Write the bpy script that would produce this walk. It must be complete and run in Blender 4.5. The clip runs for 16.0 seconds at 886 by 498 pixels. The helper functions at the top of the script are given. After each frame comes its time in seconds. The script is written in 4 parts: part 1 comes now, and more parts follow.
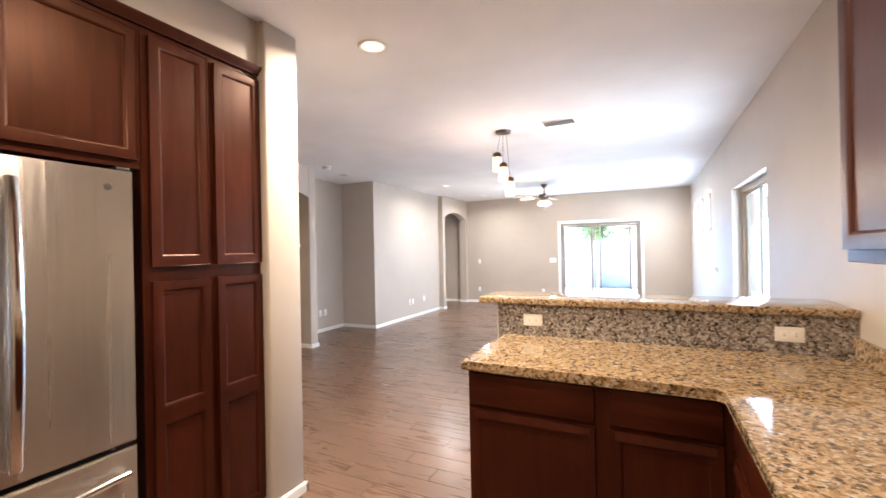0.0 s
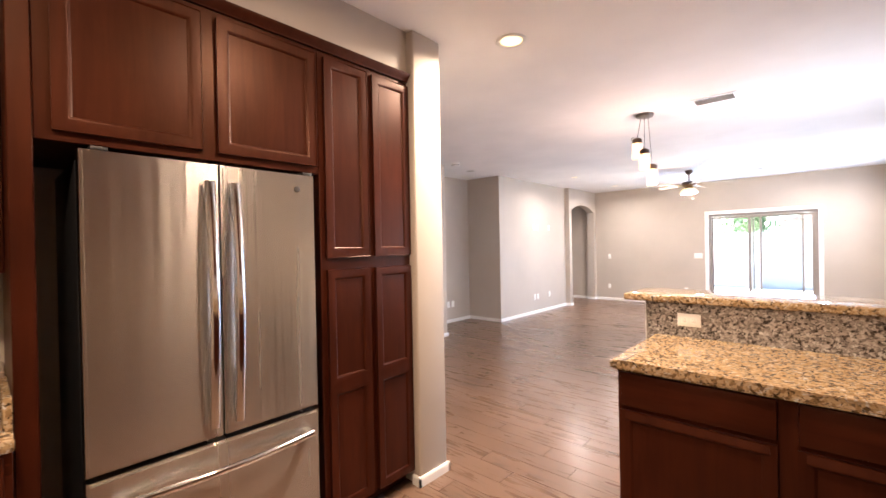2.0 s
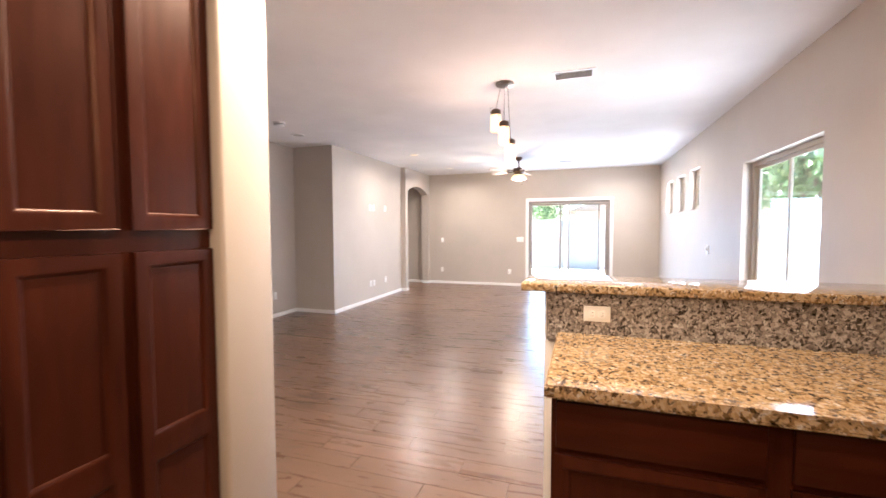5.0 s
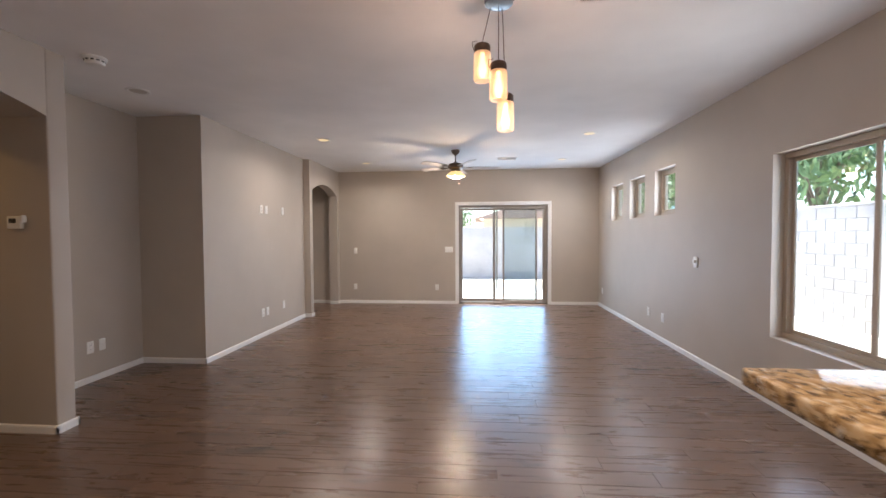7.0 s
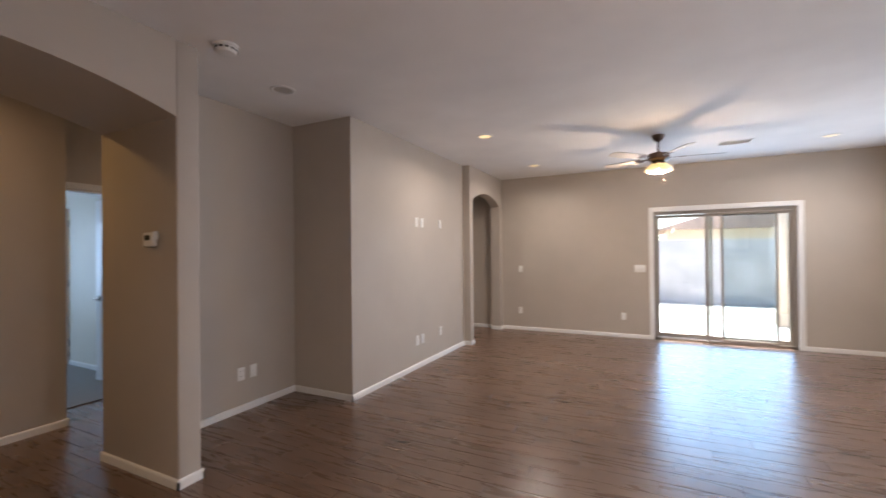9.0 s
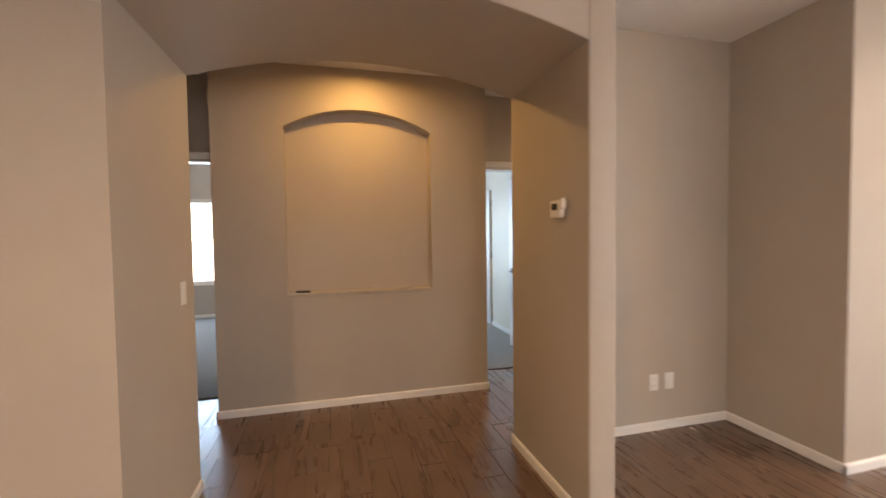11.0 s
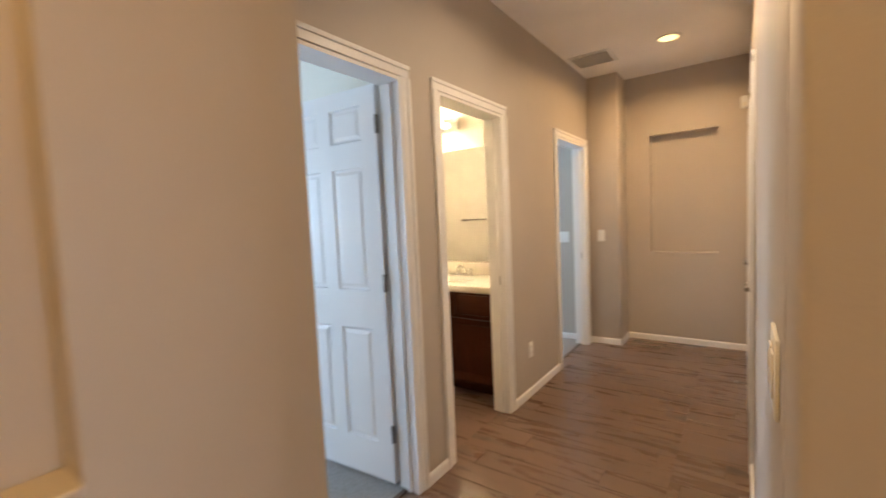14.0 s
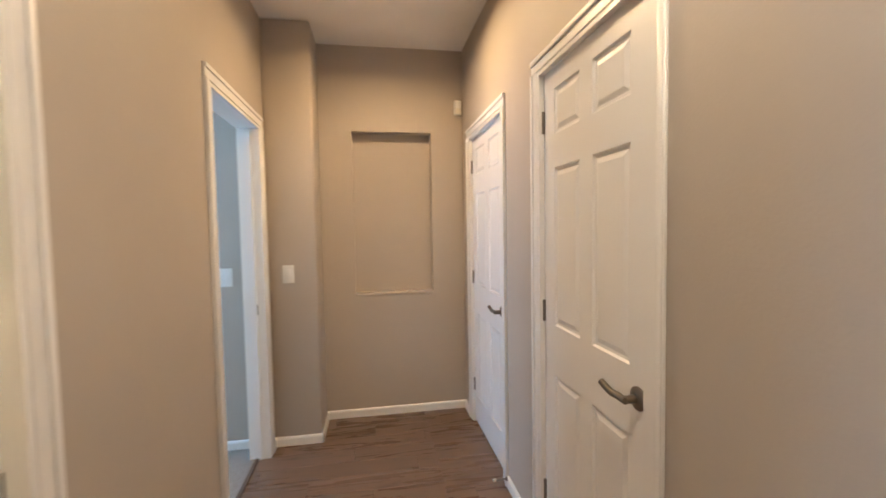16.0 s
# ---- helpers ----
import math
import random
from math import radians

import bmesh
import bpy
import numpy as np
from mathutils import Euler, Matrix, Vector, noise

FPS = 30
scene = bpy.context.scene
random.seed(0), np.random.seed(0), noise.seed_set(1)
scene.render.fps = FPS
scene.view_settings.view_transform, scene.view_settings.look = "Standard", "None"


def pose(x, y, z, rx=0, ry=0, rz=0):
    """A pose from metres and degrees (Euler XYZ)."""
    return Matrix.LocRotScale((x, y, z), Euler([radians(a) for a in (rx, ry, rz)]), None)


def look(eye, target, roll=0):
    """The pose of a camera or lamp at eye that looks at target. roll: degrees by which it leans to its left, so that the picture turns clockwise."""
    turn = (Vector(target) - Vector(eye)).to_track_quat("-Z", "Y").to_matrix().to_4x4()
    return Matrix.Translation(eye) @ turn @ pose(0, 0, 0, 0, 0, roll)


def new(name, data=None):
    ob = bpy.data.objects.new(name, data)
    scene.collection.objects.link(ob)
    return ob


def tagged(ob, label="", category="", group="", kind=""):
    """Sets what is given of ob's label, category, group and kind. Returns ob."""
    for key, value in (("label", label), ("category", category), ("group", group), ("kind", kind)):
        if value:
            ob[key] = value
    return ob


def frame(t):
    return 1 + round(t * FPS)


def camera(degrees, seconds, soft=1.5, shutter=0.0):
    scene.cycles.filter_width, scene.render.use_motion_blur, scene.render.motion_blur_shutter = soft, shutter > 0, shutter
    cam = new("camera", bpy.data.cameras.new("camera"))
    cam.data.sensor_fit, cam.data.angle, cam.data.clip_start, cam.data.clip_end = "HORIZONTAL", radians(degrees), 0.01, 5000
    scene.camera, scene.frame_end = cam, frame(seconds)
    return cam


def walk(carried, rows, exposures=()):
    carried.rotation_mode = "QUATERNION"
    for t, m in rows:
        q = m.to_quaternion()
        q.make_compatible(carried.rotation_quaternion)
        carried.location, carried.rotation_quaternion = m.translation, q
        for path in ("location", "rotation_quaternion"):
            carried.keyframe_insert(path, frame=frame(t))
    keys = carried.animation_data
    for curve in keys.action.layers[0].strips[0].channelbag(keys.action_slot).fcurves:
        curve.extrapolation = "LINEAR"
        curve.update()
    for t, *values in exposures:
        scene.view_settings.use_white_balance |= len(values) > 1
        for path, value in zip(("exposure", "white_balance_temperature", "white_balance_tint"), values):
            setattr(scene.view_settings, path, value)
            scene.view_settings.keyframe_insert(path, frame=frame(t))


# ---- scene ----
cam = camera(93.1, 16.0, shutter=0.4)
PATH = [
    (0, (0.153, -0.037, 1.445), (-0.723, 1.761, 1.447), -1.1),
    (0.5, (0.132, -0.054, 1.436), (-0.899, 1.66, 1.44), -1.0),
    (1, (0.113, -0.079, 1.437), (-1.038, 1.556, 1.44), -1.0),
    (1.5, (0.088, -0.106, 1.441), (-1.167, 1.452, 1.438), -1.0),
    (2, (0.067, -0.128, 1.44), (-1.274, 1.356, 1.427), -1.1),
    (2.5, (0.051, -0.15, 1.435), (-1.348, 1.279, 1.402), -1.1),
    (3, (0.039, -0.154, 1.431), (-1.37, 1.265, 1.371), -1.2),
    (3.5, (0.002, -0.136, 1.417), (-1.345, 1.34, 1.324), -1.0),
    (4, (-0.136, -0.038, 1.386), (-1.299, 1.584, 1.271), -0.7),
    (4.5, (-0.35, 0.197, 1.398), (-1.256, 1.976, 1.28), -0.4),
    (5, (-0.556, 0.491, 1.396), (-1.187, 2.386, 1.297), -0.2),
    (5.2, (-0.639, 0.636, 1.411), (-1.178, 2.56, 1.316), -0.2),
    (7.5, (-1.489, 2.373, 1.412), (-1.646, 4.366, 1.367), -0.3),
    (8, (-1.536, 2.705, 1.404), (-1.871, 4.676, 1.406), -0.3),
    (8.5, (-1.636, 2.976, 1.418), (-2.229, 4.886, 1.431), -0.3),
    (9, (-1.82, 3.177, 1.424), (-2.708, 4.969, 1.437), -0.6),
    (9.5, (-1.976, 3.32, 1.42), (-3.219, 4.887, 1.42), -0.4),
    (10, (-2.114, 3.473, 1.401), (-3.706, 4.683, 1.381), -0.4),
    (10.2, (-2.194, 3.51, 1.405), (-3.902, 4.551, 1.373), -0.4),
    (12.5, (-4.078, 3.736, 1.405), (-6.065, 3.931, 1.293), -1.6),
    (13, (-4.519, 3.806, 1.382), (-6.432, 4.374, 1.254), -2.2),
    (13.5, (-4.945, 3.966, 1.353), (-6.572, 5.121, 1.218), -2.7),
    (14, (-5.301, 4.239, 1.364), (-6.467, 5.859, 1.226), -2.6),
    (14.5, (-5.565, 4.601, 1.393), (-6.243, 6.478, 1.269), -2.4),
    (15, (-5.784, 5.04, 1.425), (-6.056, 7.02, 1.337), -2.1),
    (15.5, (-5.876, 5.484, 1.437), (-5.879, 7.483, 1.374), -1.5),
    (16, (-5.959, 5.879, 1.412), (-5.628, 7.849, 1.311), -1.0),
]
walk(cam, [(t, look(eye, target, roll)) for t, eye, target, roll in PATH],
     exposures=[(0, 3.55, 5550, 10), (3.5, 3.6, 6100, 22), (4.5, 3.5, 6000, 19), (5.2, 3.35, 5900, 16), (7.3, 2.2, 6100, 15), (9.0, 2.3, 6150, 16), (10.2, 2.82, 7200, 21), (12.3, 3.6, 7500, 9), (13.5, 3.75, 6300, 9), (14.5, 3.68, 6900, 17), (15.5, 3.68, 6900, 13), (16.0, 3.65, 5950, 10)])

# ---- light ----
world = bpy.data.worlds.new("sky")
scene.world = world
world.use_nodes = True
sky = world.node_tree.nodes.new("ShaderNodeTexSky")
sky.sky_type, sky.sun_disc = "NISHITA", False
SUN = Vector((-0.06, 0.30, 0.95)).normalized()
sky.sun_elevation, sky.sun_rotation = math.asin(SUN.z), math.atan2(SUN.x, SUN.y)
sky_bg = world.node_tree.nodes["Background"]
world.node_tree.links.new(sky.outputs["Color"], sky_bg.inputs["Color"])
sky_bg.inputs["Strength"].default_value = 0.15


def lamp(name, kind, m, energy, color=(1, 1, 1), shape="", size=0.1, size_y=0.1, angle=0.0, shadow_soft_size=0.05, spread=180):
    data = bpy.data.lights.new(name, kind)
    data.energy, data.color = energy, color
    if kind == "AREA":
        data.shape, data.size, data.size_y, data.spread = shape, size, size_y, radians(spread)
    elif kind == "SUN":
        data.angle = angle
    else:
        data.shadow_soft_size = shadow_soft_size
    ob = new(name, data)
    ob.matrix_world = m
    return ob


lamp("sun", "SUN", look(SUN * 30, (0, 0, 0)), 4.8, (1.0, 0.95, 0.87), angle=radians(0.5))
E = 1.02     # living room's east wall
NW = 10.62   # wall with the sliding door
DAY = (0.86, 0.93, 1.0)
WARM = (1.0, 0.86, 0.70)
NORTH = (0.46, 0.70, 1.0)
# daylight standing in the openings
def skylight(x, y, z, turn, watts, width, high, color=DAY):
    """A lamp of the size of an opening, looking along -y turned about z."""
    lamp("daylight", "AREA", pose(x, y, z, -90, 0, turn), watts, color, shape="RECTANGLE", size=width, size_y=high)


skylight(-0.88, NW + 0.012, 1.02, 0, 8.5, 1.68, 1.90, (0.40, 0.68, 1.0))
skylight(E + 0.06, 4.89, 1.31, -90, 3.6, 1.46, 1.40)
for wy in (7.68, 8.62, 9.54):
    skylight(E + 0.06, wy, 1.965, -90, 1.2, 0.5, 0.52)
skylight(-10.69, 1.21, 1.30, 90, 8, 1.46, 1.38, NORTH)
skylight(-9.64, 4.55, 1.40, 90, 6.5, 1.0, 1.1, NORTH)
# This room has no window; lamp added in place of its unseen daylight.
lamp("laundry_fill", "AREA", pose(-9.0, 8.2, 1.5, 0, -90, 0), 4.2, NORTH, shape="RECTANGLE", size=1.0, size_y=0.9)


# ---- materials ----
def material(name, rough=0.5, metal=0.0):
    m = bpy.data.materials.new(name)
    m.use_nodes = True
    b = m.node_tree.nodes["Principled BSDF"]
    b.inputs["Roughness"].default_value, b.inputs["Metallic"].default_value = rough, metal
    return m, m.node_tree.nodes, m.node_tree.links, b


def coords(nodes, links, scale=(1, 1, 1), rnd=False):
    geo = nodes.new("ShaderNodeNewGeometry")
    mp = nodes.new("ShaderNodeMapping")
    mp.inputs["Scale"].default_value = scale
    links.new(geo.outputs["Position"], mp.inputs["Vector"])
    if rnd:
        info = nodes.new("ShaderNodeObjectInfo")
        mul = nodes.new("ShaderNodeMath")
        mul.operation = "MULTIPLY"
        mul.inputs[1].default_value = 37.0
        links.new(info.outputs["Random"], mul.inputs[0])
        isl = nodes.new("ShaderNodeMath")
        isl.operation = "MULTIPLY_ADD"
        isl.inputs[1].default_value = 53.0
        links.new(geo.outputs["Random Per Island"], isl.inputs[0])
        links.new(mul.outputs[0], isl.inputs[2])
        links.new(isl.outputs[0], mp.inputs["Location"])
        return mp.outputs[0], isl.outputs[0]
    return mp.outputs[0]


def noise_tex(nodes, links, vec, scale, detail=4, rough=0.55, distort=0.0):
    n = nodes.new("ShaderNodeTexNoise")
    n.inputs["Scale"].default_value, n.inputs["Detail"].default_value = scale, detail
    n.inputs["Roughness"].default_value, n.inputs["Distortion"].default_value = rough, distort
    links.new(vec, n.inputs["Vector"])
    return n.outputs["Fac"]


def ramp(nodes, links, fac, stops):
    r = nodes.new("ShaderNodeValToRGB")
    e = r.color_ramp.elements
    while len(e) < len(stops):
        e.new(0.5)
    for el, (p, c) in zip(e, stops):
        el.position, el.color = p, (*c, 1)
    links.new(fac, r.inputs["Fac"])
    return r.outputs["Color"]


def blend(nodes, links, fac, a, b, mode="MIX"):
    x = nodes.new("ShaderNodeMix")
    x.data_type, x.blend_type = "RGBA", mode
    for sock, v in ((x.inputs[0], fac), (x.inputs[6], a), (x.inputs[7], b)):
        if hasattr(v, "links"):
            links.new(v, sock)
        elif isinstance(v, tuple):
            sock.default_value = (*v, 1)
        else:
            sock.default_value = v
    return x.outputs[2]


def bump(nodes, links, b, height, strength, distance=0.002):
    n = nodes.new("ShaderNodeBump")
    n.inputs["Strength"].default_value, n.inputs["Distance"].default_value = strength, distance
    links.new(height, n.inputs["Height"])
    links.new(n.outputs["Normal"], b.inputs["Normal"])


def span(nodes, links, fac, lo, hi):
    n = nodes.new("ShaderNodeMapRange")
    n.inputs["To Min"].default_value, n.inputs["To Max"].default_value = lo, hi
    links.new(fac, n.inputs["Value"])
    return n.outputs["Result"]


def paint(name, color, rough=0.6, grain=180, relief=0.25, mottle=0.05):
    m, n, l, b = material(name, rough)
    v = coords(n, l)
    big = noise_tex(n, l, v, 1.3, 3)
    c1 = tuple(x * (1 - mottle) for x in color)
    c2 = tuple(min(1, x * (1 + mottle)) for x in color)
    l.new(ramp(n, l, big, [(0.3, c1), (0.7, c2)]), b.inputs["Base Color"])
    l.new(span(n, l, noise_tex(n, l, v, 4, 3), rough - 0.06, rough + 0.06), b.inputs["Roughness"])
    bump(n, l, b, noise_tex(n, l, v, grain, 3), relief, 0.0015)
    return m


WALL = paint("greige_wall_paint", (0.465, 0.412, 0.352), 0.55, 120, 0.3)
CEIL = paint("ceiling_paint", (0.84, 0.82, 0.80), 0.8, 90, 0.45)
TRIM = paint("white_trim_paint", (0.80, 0.79, 0.77), 0.35, 60, 0.06, 0.02)
DOORW = paint("white_door_paint", (0.80, 0.79, 0.78), 0.32, 140, 0.08, 0.02)
PLATE = paint("white_plastic", (0.80, 0.79, 0.76), 0.35, 300, 0.02, 0.01)
BATHW = paint("bathroom_wall_paint", (0.70, 0.66, 0.57), 0.5, 120, 0.25)
CULTURED = paint("cultured_marble", (0.80, 0.76, 0.66), 0.18, 20, 0.02, 0.03)
STUCCO = paint("stucco", (0.62, 0.50, 0.38), 0.9, 40, 0.9)
ROOF = paint("roof_tile", (0.36, 0.25, 0.20), 0.85, 30, 0.8, 0.15)
CONCRETE = paint("concrete", (0.52, 0.49, 0.45), 0.85, 60, 0.4, 0.12)
BLACK = paint("black_plastic", (0.012, 0.012, 0.013), 0.4, 200, 0.05)
DARKGAP = paint("dark_enamel", (0.02, 0.02, 0.022), 0.45, 200, 0.05)
WINFRAME = paint("tan_vinyl_frame", (0.42, 0.36, 0.28), 0.45, 100, 0.05)
BRONZE = paint("bronze_window_frame", (0.27, 0.235, 0.20), 0.4, 100, 0.05)


def wood(name, dark, light, axis, rough=0.33, rnd=True):
    m, n, l, b = material(name, rough)
    sc = [9.0, 9.0, 9.0]
    sc[axis] = 0.8
    v, _ = coords(n, l, tuple(sc), True)
    g = noise_tex(n, l, v, 3.0, 6, 0.6, 0.6)
    flat = coords(n, l)
    col = ramp(n, l, g, [(0.25, dark), (0.75, light)])
    cloud = ramp(n, l, noise_tex(n, l, flat, 3.0, 3), [(0.3, (0.72, 0.72, 0.72)), (0.7, (1.12, 1.08, 1.05))])
    l.new(blend(n, l, 1.0, col, cloud, "MULTIPLY"), b.inputs["Base Color"])
    l.new(span(n, l, g, rough - 0.05, rough + 0.1), b.inputs["Roughness"])
    b.inputs["Coat Weight"].default_value, b.inputs["Coat Roughness"].default_value = 0.0, 0.3
    b.inputs["Specular IOR Level"].default_value = 0.26
    # Unphysical: tints reflections orange to imitate a warm lamplight sheen.
    b.inputs["Specular Tint"].default_value = (1.0, 0.58, 0.40, 1)
    bump(n, l, b, g, 0.06, 0.001)
    return m


CHERRY = wood("cherry_cabinet_wood", (0.025, 0.0053, 0.0026), (0.052, 0.0118, 0.0047), 2, 0.33)
CHERRYX = wood("cherry_drawer_wood", (0.025, 0.0053, 0.0026), (0.052, 0.0118, 0.0047), 0, 0.33)
BLADE = wood("fan_blade_wood", (0.50, 0.47, 0.44), (0.66, 0.63, 0.60), 0, 0.4)


def plank_material():
    m, n, l, b = material("wood_look_tile", 0.3)
    v, r = coords(n, l, (0.8, 7, 1), True)
    g = noise_tex(n, l, v, 2.2, 7, 0.62, 0.9)
    col = ramp(n, l, g, [(0.25, (0.122, 0.074, 0.049)), (0.45, (0.145, 0.090, 0.061)), (0.58, (0.158, 0.099, 0.068)), (0.8, (0.178, 0.113, 0.079))])
    v2, _ = coords(n, l, (1.5, 6.5, 1), True)
    knots = ramp(n, l, noise_tex(n, l, v2, 1.5, 3, 0.5, 0.4), [(0.24, (0.30, 0.27, 0.25)), (0.31, (0.62, 0.59, 0.57)), (0.40, (1, 1, 1))])
    wn = n.new("ShaderNodeTexWhiteNoise")
    wn.noise_dimensions = "1D"
    l.new(r, wn.inputs["W"])
    tone = ramp(n, l, wn.outputs["Value"], [(0.0, (0.90, 0.89, 0.88)), (1.0, (1.08, 1.06, 1.05))])
    c = blend(n, l, 1.0, blend(n, l, 1.0, col, knots, "MULTIPLY"), tone, "MULTIPLY")
    l.new(c, b.inputs["Base Color"])
    l.new(span(n, l, g, 0.23, 0.33), b.inputs["Roughness"])
    b.inputs["Specular IOR Level"].default_value = 0.75
    bump(n, l, b, g, 0.10, 0.001)
    return m


PLANK = plank_material()
GROUT = paint("grout", (0.10, 0.068, 0.05), 0.9, 200, 0.2)


def granite(name, tones, grey, black):
    """Polished granite: interlocked flakes in the given tones, with grey quartz and black mica blotches."""
    m, n, l, b = material(name, 0.07)
    v = coords(n, l)
    bend = n.new("ShaderNodeTexNoise")
    bend.inputs["Scale"].default_value, bend.inputs["Detail"].default_value = 38, 3
    l.new(v, bend.inputs["Vector"])
    add = n.new("ShaderNodeVectorMath")
    add.operation = "MULTIPLY_ADD"
    add.inputs[1].default_value = (0.022, 0.022, 0.022)
    l.new(bend.outputs["Color"], add.inputs[0])
    l.new(v, add.inputs[2])
    flake = n.new("ShaderNodeTexVoronoi")
    flake.inputs["Scale"].default_value = 85
    l.new(add.outputs["Vector"], flake.inputs["Vector"])
    sep = n.new("ShaderNodeSeparateColor")
    l.new(flake.outputs["Color"], sep.inputs["Color"])
    c = ramp(n, l, sep.outputs["Red"], tones)
    q = ramp(n, l, noise_tex(n, l, v, 42, 3, 0.6, 1.0), [(grey, (0, 0, 0)), (grey + 0.07, (1, 1, 1))])
    c = blend(n, l, q, c, (0.50, 0.48, 0.45))
    dark = ramp(n, l, noise_tex(n, l, v, 48, 4, 0.62, 1.6), [(black, (0.13, 0.12, 0.115)), (black + 0.07, (1, 1, 1))])
    c = blend(n, l, 1.0, c, dark, "MULTIPLY")
    fleck = ramp(n, l, sep.outputs["Green"], [(0.10, (0.30, 0.27, 0.25)), (0.16, (1, 1, 1))])
    l.new(blend(n, l, 1.0, c, fleck, "MULTIPLY"), b.inputs["Base Color"])
    return m


GRANITE = granite("speckled_tan_granite", [(0.0, (0.18, 0.11, 0.05)), (0.35, (0.31, 0.21, 0.105)), (0.65, (0.39, 0.275, 0.155)), (1.0, (0.43, 0.34, 0.235))], 0.60, 0.37)
# Same stone as GRANITE, the upright splash's grey sheen coloured in.
SPLASH = granite("granite_greyed_by_sheen", [(0.0, (0.14, 0.12, 0.11)), (0.4, (0.24, 0.21, 0.185)), (0.7, (0.32, 0.28, 0.25)), (1.0, (0.42, 0.39, 0.36))], 0.60, 0.39)


def steel(name, rough=0.24, col=(0.62, 0.60, 0.58), brushed=False):
    m, n, l, b = material(name, rough, 1.0)
    v = coords(n, l, (9, 9, 0.25) if brushed else (6, 6, 6))
    g = noise_tex(n, l, v, 1.0, 3)
    l.new(ramp(n, l, g, [(0.3, tuple(x * 0.93 for x in col)), (0.7, col)]), b.inputs["Base Color"])
    l.new(span(n, l, g, rough - 0.03, rough + 0.04), b.inputs["Roughness"])
    bump(n, l, b, g, 0.35 if brushed else 0.02, 0.012)
    if brushed:
        tan = n.new("ShaderNodeTangent")
        tan.direction_type, tan.axis = "RADIAL", "Z"
        l.new(tan.outputs["Tangent"], b.inputs["Tangent"])
        b.inputs["Anisotropic"].default_value, b.inputs["Anisotropic Rotation"].default_value = 0.9, 0.25
    return m


STEEL = steel("brushed_stainless", 0.26, (0.62, 0.60, 0.58), brushed=True)
NICKEL = steel("satin_nickel", 0.30, (0.24, 0.215, 0.19))
CHROME = steel("polished_chrome", 0.08, (0.80, 0.80, 0.80))
DBRONZE = steel("dark_bronze_metal", 0.35, (0.14, 0.10, 0.08))


def carpet_material():
    m, n, l, b = material("beige_carpet", 0.95)
    v = coords(n, l)
    l.new(ramp(n, l, noise_tex(n, l, v, 120, 4, 0.7), [(0.3, (0.19, 0.175, 0.16)), (0.7, (0.37, 0.345, 0.32))]), b.inputs["Base Color"])
    bump(n, l, b, noise_tex(n, l, v, 160, 3), 0.9, 0.01)
    return m


CARPET = carpet_material()


def glass(name, rough=0.0, color=(1, 1, 1)):
    m, n, l, b = material(name, rough)
    b.inputs["Transmission Weight"].default_value = 1.0
    b.inputs["Base Color"].default_value = (*color, 1)
    b.inputs["IOR"].default_value = 1.45
    return m


GLASS = glass("window_glass", 0.0, (0.86, 0.97, 0.95))
FROST = glass("self_lit_frosted_glass", 0.3, (1.0, 0.90, 0.76))
# The glass itself glows faintly in place of bulb light scattered in it.
frost = FROST.node_tree.nodes["Principled BSDF"]
frost.inputs["Emission Color"].default_value, frost.inputs["Emission Strength"].default_value = (1.0, 0.50, 0.20, 1), 0.055
MIRROR = steel("mirror_silver", 0.02, (0.88, 0.90, 0.89))


def glow(name, color, strength):
    m, n, l, b = material(name, 0.4)
    b.inputs["Base Color"].default_value = (0.8, 0.78, 0.72, 1)
    b.inputs["Emission Color"].default_value = (*color, 1)
    b.inputs["Emission Strength"].default_value = strength
    return m


LENS = glow("lit_downlight_lens", (1.0, 0.66, 0.24), 0.22)
BULB = glow("lit_bulb", (1.0, 0.60, 0.24), 0.7)
BOWL = glow("lit_fan_bowl", (1.0, 0.62, 0.16), 0.2)
VBULB = glow("lit_vanity_bulb", (1.0, 0.80, 0.48), 0.8)
GRAVEL = paint("gravel", (0.50, 0.44, 0.37), 0.95, 35, 1.0, 0.2)
BLOCK = paint("concrete_block", (0.50, 0.46, 0.44), 0.9, 70, 0.7, 0.12)
LEAF = paint("foliage", (0.11, 0.18, 0.06), 0.6, 20, 0.2, 0.35)
BARK = paint("bark", (0.16, 0.11, 0.08), 0.9, 40, 1.0, 0.2)


# ---- building helpers ----
def box(bm, x0, x1, y0, y1, z0, z1, bevel=0.0, seg=2):
    r = bmesh.ops.create_cube(bm, size=1)
    vs = r["verts"]
    for v in vs:
        v.co = (x0 + (v.co.x + 0.5) * (x1 - x0), y0 + (v.co.y + 0.5) * (y1 - y0), z0 + (v.co.z + 0.5) * (z1 - z0))
    if bevel:
        es = list({e for v in vs for e in v.link_edges})
        bmesh.ops.bevel(bm, geom=es, offset=bevel, segments=seg, profile=0.5, affect="EDGES")
    return bm


def cyl(bm, r1, r2, z0, z1, seg=24, m=None, caps=True):
    mm = Matrix.Translation((0, 0, (z0 + z1) / 2))
    if m is not None:
        mm = m @ mm
    bmesh.ops.create_cone(bm, cap_ends=caps, segments=seg, radius1=r1, radius2=r2, depth=z1 - z0, matrix=mm)
    return bm


